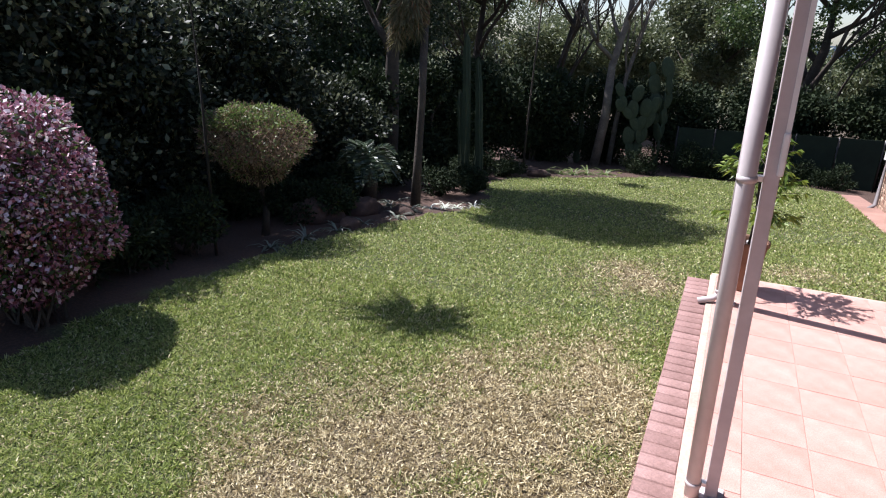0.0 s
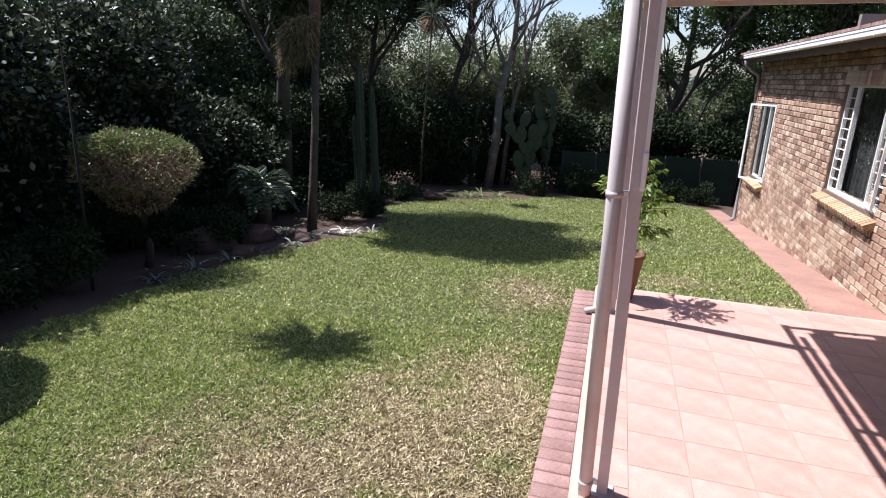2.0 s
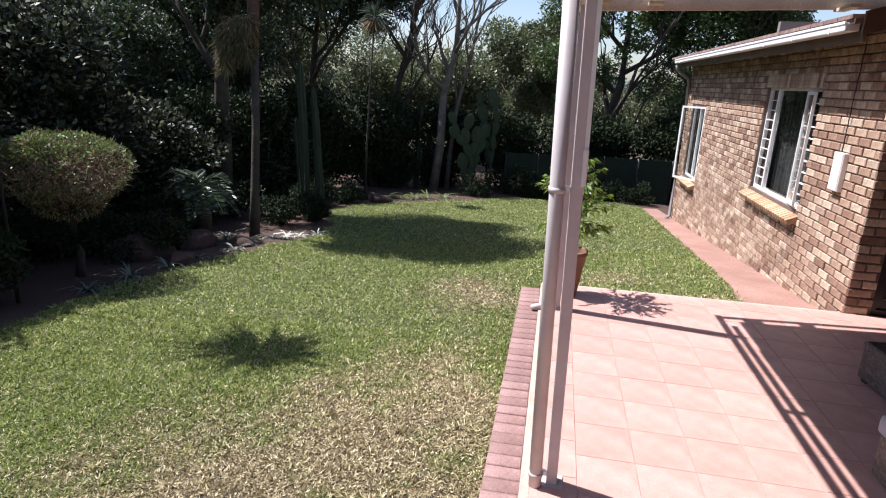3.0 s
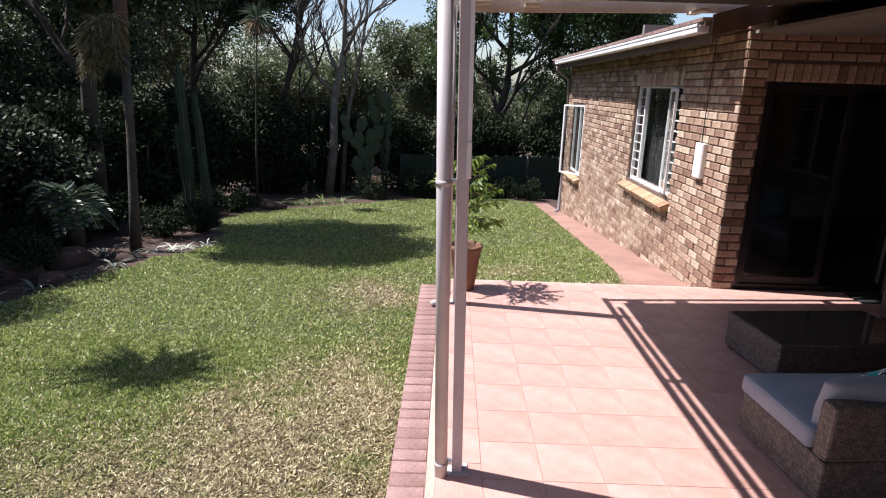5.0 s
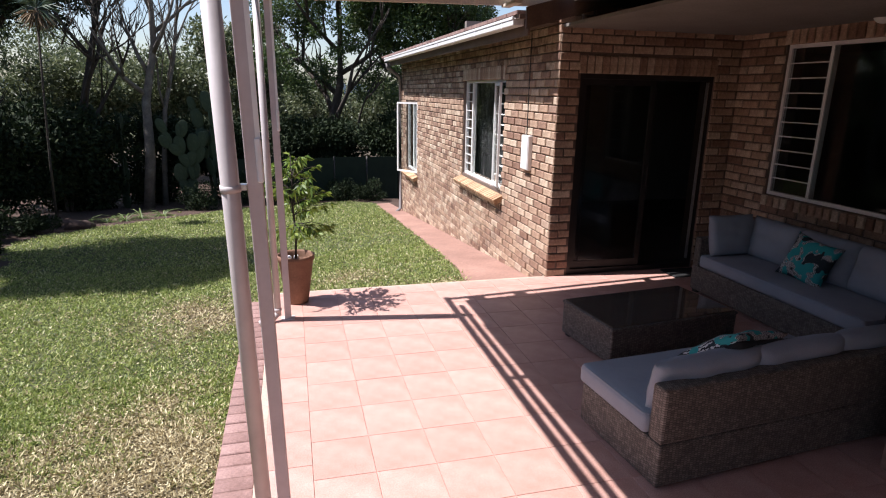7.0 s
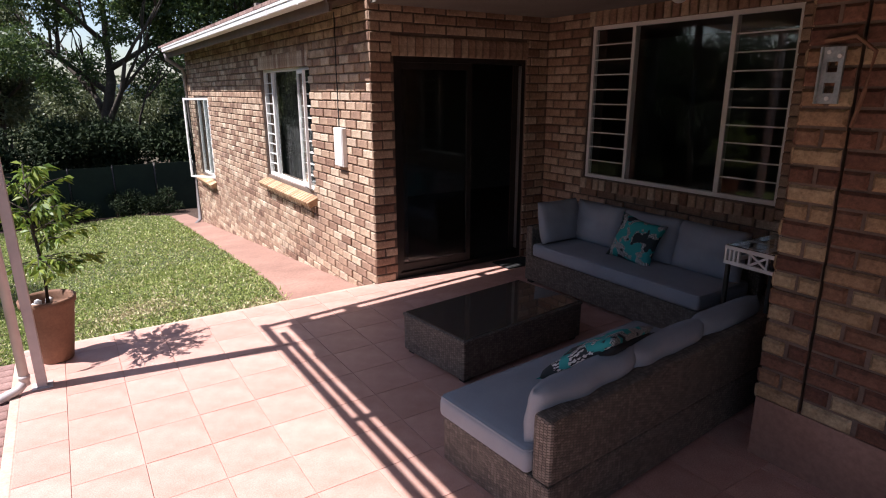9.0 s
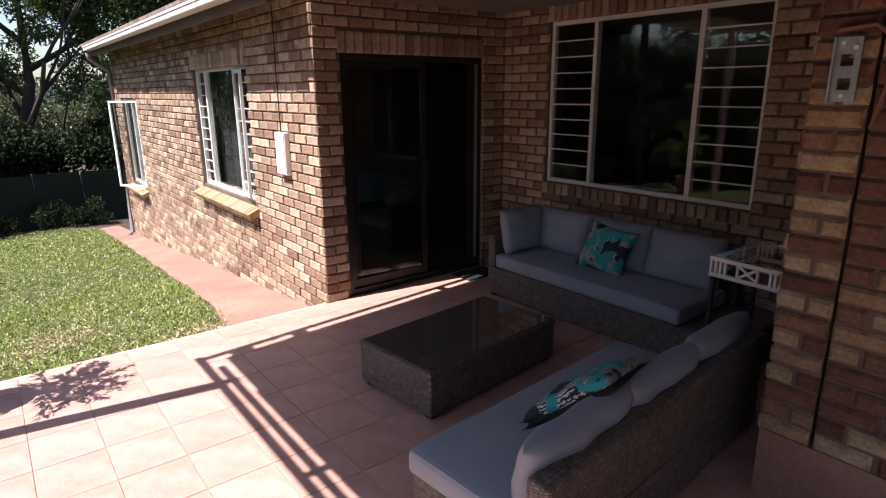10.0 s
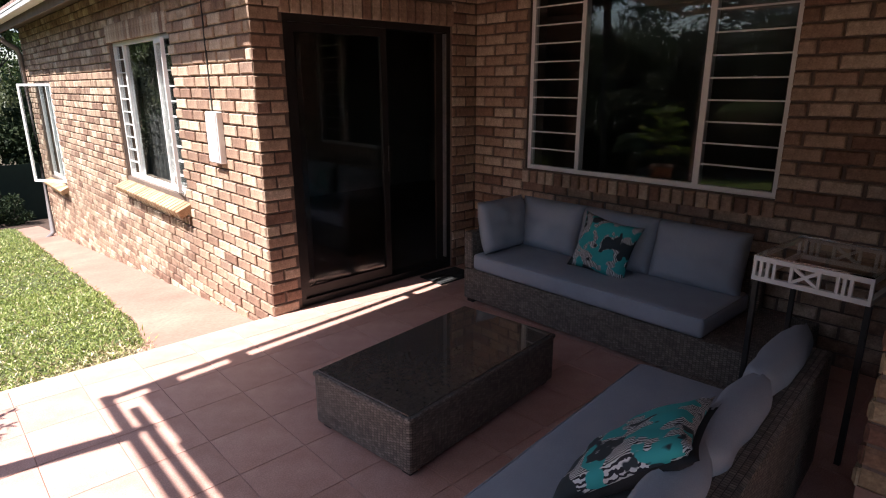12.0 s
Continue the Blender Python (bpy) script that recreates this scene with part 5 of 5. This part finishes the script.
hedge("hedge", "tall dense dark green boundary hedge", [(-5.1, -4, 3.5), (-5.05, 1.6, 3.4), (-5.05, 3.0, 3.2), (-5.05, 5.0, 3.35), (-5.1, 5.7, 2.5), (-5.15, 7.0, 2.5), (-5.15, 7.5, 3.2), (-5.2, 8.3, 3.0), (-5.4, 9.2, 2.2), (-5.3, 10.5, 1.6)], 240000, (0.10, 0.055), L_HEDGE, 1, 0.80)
hedge("hedge", "second taller row of dark boundary hedge", [(-6.5, -4, 4.6), (-6.5, 3.6, 4.2), (-6.5, 5, 3.5), (-6.9, 8, 3.2), (-7.6, 13, 4.2), (-7.4, 18, 3.7)], 140000, (0.12, 0.06), L_DARK, 4, 0.8)
hedge("hedge", "row of tall trees grown together beyond the boundary", [(-9.6, -5, 6.4), (-9.8, 4, 6.2), (-10.2, 9, 5.2), (-11.0, 16, 4.4)], 60000, (0.17, 0.09), L_DARK, 5, 1.25)
hedge("hedge", "lower shade-darkened hedge behind the flower bed", [(-5.6, 10, 1.8), (-5.2, 13, 2.2), (-5.0, 16, 2.6)], 80000, (0.12, 0.065), L_DEEP, 2, 0.75)
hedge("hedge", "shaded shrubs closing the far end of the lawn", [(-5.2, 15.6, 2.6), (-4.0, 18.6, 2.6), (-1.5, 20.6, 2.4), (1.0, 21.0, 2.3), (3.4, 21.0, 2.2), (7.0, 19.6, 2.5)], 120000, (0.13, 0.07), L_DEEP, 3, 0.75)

# White blossom only above 0.95 m paints the sunlit upper half.
shrub("blossom_shrub", "rounded shrub covered in pink-white blossom", (-3.10, 3.17), [((0, 0, 1.02), (0.62, 0.62, 0.84))] + crown_blobs((0, 0, 1.02), (0.72, 0.72, 0.98), 70, 0.14, 4), 25000, (0.038, 0.034), L_PINK, 40, 0, shell=0.72, extra=[("inner_foliage", L_MID, 9000, (0.06, 0.028), 0.62, None), ("white_blossom", L_SUNBLOOM, 5200, (0.036, 0.032), 0.9, -0.95)])
shrub("topiary_bush", "round clipped bush on a bare stem, green on top", (-3.56, 6.22), [((0, 0, 1.28), (0.69, 0.69, 0.39)), ((0, 0, 0.98), (0.42, 0.42, 0.27))] + crown_blobs((0, 0, 1.29), (0.75, 0.75, 0.42), 34, 0.13, 5), 15000, (0.065, 0.008), L_TWIG, 190, 0.62, shell=0.5, extra=[("green_growth", L_TOPI, 15000, (0.042, 0.024), 0.84, -1.45), ("sparse_growth", L_TOPI, 3000, (0.038, 0.022), 0.86, 1.45)])
frond_plant("cycad", "cycad with stiff silvery-green fronds", (-3.62, 8.75), 0.85, 20, 0.62, L_CYCAD, 6, (0.17, 0.018), 0.13)


def yucca_tree(at, h):
    """A thin bare stem; its unseen round head of stiff strap leaves casts a lawn shadow."""
    t = thing("yucca_tree", "thin-stemmed yucca whose unseen spiky head is added to cast a lawn shadow", "plant", pose(at[0], at[1], gz(*at) - 0.03))
    part("stem", tube([(0, 0, 0), (0.02, 0.02, h * 0.4), (0, 0, h)], [0.018, 0.012, 0.013], 8), SHADESTEM, t, smooth=True)
    g = random.Random(17)
    bm = bmesh.new()
    for k in range(130):
        a, e = 6.283 * k / 32 + g.uniform(-0.1, 0.1), g.uniform(-0.5, 1.1)
        d = Vector((math.cos(a) * math.cos(e), math.sin(a) * math.cos(e), math.sin(e)))
        s = d.cross(Vector((0, 0, 1))).normalized() * 0.024
        l = g.uniform(0.45, 0.78)
        c = Vector((0, 0, h))
        r = [(c + d * 0.03 - s * 0.6, c + d * 0.03 + s * 0.6), (c + d * l * 0.5 - s, c + d * l * 0.5 + s), (c + d * l + Vector((0, 0, -0.12)) - s * 0.05, c + d * l + Vector((0, 0, -0.12)) + s * 0.05)]
        v = [[bm.verts.new(p) for p in q] for q in r]
        for p, q in zip(v, v[1:]):
            bm.faces.new((p[0], p[1], q[1], q[0]))
    tagged(part("leaves", bm, L_CYCAD, t), kind="stuff")


# Added so that its unseen head throws a spiky shadow on the lawn.
yucca_tree((-3.28, 5.15), 4.55)
column_cactus((-3.3, 11.9), 8, [(0, 0, 3.1, 0.085), (0.26, 0.1, 2.3, 0.07), (-0.2, 0.2, 2.0, 0.07), (0.40, -0.15, 1.5, 0.06), (0.12, 0.35, 2.6, 0.07)])


REDBARK = plain("red_fibre_bark", [(0.25, (0.06, 0.03, 0.02)), (0.6, (0.10, 0.052, 0.034)), (0.85, (0.15, 0.085, 0.055))], 5, 0.95, relief=0.9, fine=30, dist=0.02)


def tree_aloe(at):
    t = thing("tree_aloe", "tall bare-stemmed aloe with a drooping dead leaf skirt", "tree", pose(at[0], at[1], gz(*at) - 0.03))
    h = 2.75
    part("trunk", tube([(0, 0, 0), (0.02, 0.05, h * 0.3), (0.06, 0.10, h * 0.65), (0.10, 0.1, h + 0.3)], [0.09, 0.068, 0.06, 0.065], 10), DARKBARK, t, smooth=True)
    n = 2600
    pos, d = in_blobs([((0.04, 0, h + 0.62), (0.16, 0.14, 0.12)), ((-0.14, -0.04, h + 0.52), (0.17, 0.16, 0.17)), ((-0.26, -0.06, h + 0.30), (0.13, 0.14, 0.24)), ((-0.14, -0.05, h + 0.28), (0.14, 0.14, 0.18)), ((0.0, -0.05, h + 0.40), (0.16, 0.14, 0.16)), ((-0.30, -0.06, h + 0.02), (0.06, 0.08, 0.20)), ((0.02, -0.05, h + 0.18), (0.10, 0.1, 0.14))], n, 0.4)
    way = d * np.array([0.9, 0.9, 0.35]) + np.array([0, 0, -0.75]) + RNG.normal(size=(n, 3)) * 0.35
    tagged(part("dead_skirt", leaf_mesh("dead_skirt", pos, way, RNG.uniform(0.08, 0.22, n), 0.014, 0.15), L_MOP, t, "olive-green and brown hanging mop of leaves"), kind="stuff")
    part("upper_trunk", tube([(0.10, 0.1, h + 0.2), (0.11, 0.1, h + 0.8), (0.13, 0.12, h + 1.7)], [0.07, 0.09, 0.08], 10), REDBARK, t, "reddish fibrous upper trunk", True)
    n = 200
    d = unit(RNG.normal(size=(n, 3)))
    d[:, 2] = np.abs(d[:, 2]) * 0.8
    tagged(part("leaves", leaf_mesh("leaves", np.array([0.13, 0.12, h + 1.75]) + d * 0.05, d, RNG.uniform(0.4, 0.8, n), 0.05, 0.35), L_CYCAD, t), kind="stuff")


tree_aloe((-3.04, 9.30))
for k, (x, y, n, l) in enumerate([(-3.05, 5.75, 26, 0.34), (-3.0, 6.35, 26, 0.36), (-2.95, 6.95, 22, 0.30), (-2.95, 7.6, 20, 0.32), (-2.75, 8.2, 22, 0.34), (-3.35, 9.0, 26, 0.55), (-2.9, 8.85, 24, 0.40)]):
    rosette("strap_plant", "small grey-green strap-leaved border plant in the shade", (x, y), n, l, 0.022, L_SILVER, 50 + k, group="border plants")
for k, (x, y) in enumerate([(-2.75, 9.30), (-2.55, 9.45), (-2.40, 9.62), (-2.62, 9.62), (-2.2, 9.9)]):
    rosette("white_border_plant", "low variegated white-edged border plant", (x, y), 22, 0.22, 0.018, L_WHITE, 70 + k, group="white border plants")
for k, (x, y) in enumerate([(-2.3, 15.9), (-2.0, 16.2), (-1.7, 16.5), (-1.3, 16.9), (-2.7, 15.6)]):
    rosette("lily_clump", "clump of green strap leaves at the lawn edge", (x, y), 34, 0.50, 0.03, L_TOPI, 80 + k, group="lily clumps")
# Some front shrubs are added to shade the lawn edge; leaves carry painted shade.
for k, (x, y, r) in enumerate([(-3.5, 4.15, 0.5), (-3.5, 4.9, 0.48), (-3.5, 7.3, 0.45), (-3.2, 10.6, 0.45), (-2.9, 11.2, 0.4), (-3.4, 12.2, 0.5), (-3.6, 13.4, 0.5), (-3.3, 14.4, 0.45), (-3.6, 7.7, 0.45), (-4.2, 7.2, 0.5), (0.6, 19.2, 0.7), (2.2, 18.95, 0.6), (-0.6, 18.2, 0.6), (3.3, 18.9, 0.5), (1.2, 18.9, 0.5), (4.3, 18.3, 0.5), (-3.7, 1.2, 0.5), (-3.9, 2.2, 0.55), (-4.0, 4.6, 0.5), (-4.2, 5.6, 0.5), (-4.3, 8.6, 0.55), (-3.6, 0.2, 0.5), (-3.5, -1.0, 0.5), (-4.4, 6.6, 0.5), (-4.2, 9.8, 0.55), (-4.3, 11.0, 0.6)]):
    shrub("low_shrub", "low shade-darkened shrub in the garden bed", (x, y), crown_blobs((0, 0, r * 0.7), (r, r, r * 0.7), 9, r * 0.45, 100 + k), 2600, (0.07, 0.03), L_DEEP, 12, 0, "shrub", 0.3)


def stone(at, size, seed):
    bm = bmesh.new()
    bmesh.ops.create_icosphere(bm, subdivisions=3, radius=1)
    for v in bm.verts:
        v.co *= 1 + 0.28 * noise.noise(v.co * 1.6 + Vector((seed, 0, 0)))
    t = part("garden_rock", bm, STONE, None, smooth=True, at=pose(at[0], at[1], gz(*at) + size[2] * 0.3, 0, 0, seed * 40) @ Matrix.Diagonal((*size, 1)))
    tagged(t, "rounded red-brown rock in the flower bed", "rock", group="bed rocks")


for k, (x, y, sx, sy, sz) in enumerate([(-3.6, 7.3, 0.42, 0.30, 0.24), (-3.4, 8.2, 0.34, 0.26, 0.20), (-2.95, 7.25, 0.22, 0.16, 0.10), (-2.85, 8.55, 0.20, 0.16, 0.1), (-2.6, 15.0, 0.28, 0.2, 0.14), (-3.0, 15.4, 0.3, 0.2, 0.14)]):
    stone((x, y), (sx, sy, sz), k + 1)

# trees round the lawn
limb_tree("bare_tree", "leafless grey-barked tree leaning over the bed", (-2.05, 18.9), 7.5, 0.16, (0.7, 0.4), 2.1, 21, BARK, forks=9, levels=4, fork_at=0.42, up=(1.0, 2.2))
limb_tree("bare_tree", "slender leafless tree beside the bed", (-1.75, 19.6), 7.0, 0.09, (0.9, 0.3), 1.8, 22, BARK, forks=8, levels=4, fork_at=0.4, up=(1.0, 2.2))
limb_tree("bare_tree", "dark leafless tree forking low", (-4.4, 19.5), 7.0, 0.15, (1.9, 0.5), 2.4, 23, DARKBARK, crown_blobs((0.2, 0.3, 6.4), (1.9, 1.8, 1.6), 30, 0.42, 23), 11000, (0.13, 0.06), L_DARK, 4, 8, 0.3, (0.8, 1.8))
limb_tree("leafy_tree", "large dark-leaved tree shading the lawn", (-5.0, 11.6), 6.0, 0.2, (0.6, -0.2), 2.2, 24, DARKBARK, crown_blobs((0.95, -0.30, 5.8), (2.1, 2.4, 2.1), 58, 0.68, 24), 50000, (0.13, 0.06), L_DARK, 2, 6)
limb_tree("leafy_tree", "dark-leaved tree behind the hedge", (-8.2, 15.6), 6.0, 0.18, (0.4, 0.2), 2.4, 25, DARKBARK, crown_blobs((0.4, 0.2, 5.0), (2.4, 2.4, 2.4), 40, 0.8, 25), 28000, (0.13, 0.06), L_DARK, 2, 6)
limb_tree("leafy_tree", "spreading leafy tree beyond the house corner", (3.4, 22.6), 6.2, 0.24, (0.4, 0.2), 3.0, 26, DARKBARK, crown_blobs((0.8, 0.0, 7.0), (3.8, 2.6, 2.2), 64, 0.62, 26) + crown_blobs((0.3, 0.0, 4.4), (4.2, 2.4, 1.5), 34, 0.42, 126), 58000, (0.13, 0.06), L_MID, 3, 8, 0.2)
limb_tree("leafy_tree", "leafy tree behind the house corner", (7.0, 21.2), 6.0, 0.2, (0.4, 0.2), 2.6, 27, DARKBARK, crown_blobs((0, 0.0, 6.6), (3.0, 2.4, 2.4), 44, 0.68, 27) + crown_blobs((0, 0, 4.0), (3.2, 2.0, 1.5), 24, 0.42, 127), 40000, (0.13, 0.06), L_MID, 3, 6, 0.2)
limb_tree("leafy_tree", "tall dark-leaved tree at the garden corner", (-7.0, 20.6), 6.5, 0.2, (0.4, 0.2), 2.6, 28, DARKBARK, crown_blobs((0.4, 0.0, 6.6), (2.6, 2.4, 2.6), 46, 0.72, 28), 34000, (0.13, 0.06), L_DARK, 3, 7, 0.25)
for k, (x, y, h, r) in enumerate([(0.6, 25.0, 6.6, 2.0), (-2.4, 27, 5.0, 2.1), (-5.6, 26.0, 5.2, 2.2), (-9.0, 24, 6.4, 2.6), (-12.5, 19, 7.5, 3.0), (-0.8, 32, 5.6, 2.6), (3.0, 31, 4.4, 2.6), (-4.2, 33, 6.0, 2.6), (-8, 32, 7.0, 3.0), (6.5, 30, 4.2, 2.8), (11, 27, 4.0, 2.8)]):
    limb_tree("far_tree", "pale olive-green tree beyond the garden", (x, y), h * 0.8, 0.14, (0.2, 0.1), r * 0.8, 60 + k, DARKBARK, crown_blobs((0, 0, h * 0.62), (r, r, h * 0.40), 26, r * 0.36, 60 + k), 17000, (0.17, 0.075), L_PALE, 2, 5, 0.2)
paddle_cactus((-1.0, 19.0), 91, 20, 0.26)
paddle_cactus((-0.3, 19.3), 92, 24, 0.27)
paddle_cactus((-2.7, 19.3), 93, 16, 0.24)


def slender_aloe(at, h):
    t = thing("slender_aloe", "thin leaning aloe stem with a spiky rosette on top", "plant", pose(at[0], at[1], gz(*at) - 0.03))
    part("stem", tube([(0, 0, 0), (0.03, 0.05, h * 0.3), (0.12, 0.05, h * 0.65), (0.22, 0.05, h)], [0.032, 0.024, 0.02, 0.028], 8), DARKBARK, t, smooth=True)
    c = np.array([0.22, 0.05, h])
    n = 110
    d = unit(RNG.normal(size=(n, 3)) + np.array([0, 0, 0.35]))
    tagged(part("rosette", leaf_mesh("rosette", c + d * 0.03, d, RNG.uniform(0.3, 0.6, n), 0.035, 0.25), L_CYCAD, t), kind="stuff")
    n = 160
    d = unit(RNG.normal(size=(n, 3)) * np.array([1, 1, 0.4]) + np.array([0, 0, -0.9]))
    tagged(part("dead_skirt", leaf_mesh("dead_skirt", c - np.array([0, 0, 0.05]) + d * 0.02, d, RNG.uniform(0.25, 0.5, n), 0.03, 0.2), L_DRY, t, "dry hanging leaves"), kind="stuff")


slender_aloe((-3.2, 15.5), 4.6)


def net_fence():
    f = thing("shade_net_fence", "dark green shade-net fence at the end of the lawn", "fence", pose(0, 0, 0))
    for k in range(6):
        x = 0.2 + k * 1.0
        z = gz(x + 0.5, 19.3)
        if k < 5:
            part("net", box(x + 0.03, x + 0.97, 19.29, 19.305, z + 0.02, z + 1.35), NET, f)
        part("post", tube([(x, 19.3, z - 0.05), (x, 19.3, z + 1.37)], 0.02, 8), ALU, f, smooth=True)


NET = plain("green_shade_net", [(0.3, (0.006, 0.014, 0.007)), (0.7, (0.012, 0.026, 0.013))], 4, 0.9, relief=0.4, fine=150)
net_fence()


def far_fence():
    f = thing("garden_fence", "low wire fence among the far shrubs", "fence", pose(0, 0, 0))
    for k in range(9):
        x = -1.0 + k * 1.1
        part("post", tube([(x, 20.3, gz(x, 20) - 0.02), (x, 20.3, gz(x, 20) + 1.3)], 0.025, 6), ALU, f)
    for z in (0.35, 0.8, 1.25):
        part("rail", tube([(-1.0, 20.3, gz(-1, 20) + z), (7.8, 20.3, gz(7.8, 20) + z)], 0.012, 5), ALU, f)


far_fence()


def hills():
    """A far ridge beyond the trees, with its haze put into the colour."""
    v, f = [], []
    n = 60
    for i in range(n + 1):
        a = math.radians(-70 + 140 * i / n)
        x, y = 700 * math.sin(a), 700 * math.cos(a)
        v += [(x, y, -30), (x, y, 8 + 9 * noise.noise((i * 0.12, 3.0, 0)) + 3 * noise.noise((i * 0.5, 1.0, 0)))]
    for i in range(n):
        f.append((2 * i, 2 * i + 2, 2 * i + 3, 2 * i + 1))
    tagged(part("backdrop", mesh_of("backdrop", v, f), HILL), "far hills with blue haze in their colour", "hills", kind="structure")


# Pale blue-grey stands in for the haze over the distance.
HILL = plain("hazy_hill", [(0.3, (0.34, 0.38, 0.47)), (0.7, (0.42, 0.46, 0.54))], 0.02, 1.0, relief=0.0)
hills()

# ---------- bricks last ----------
build_bricks()
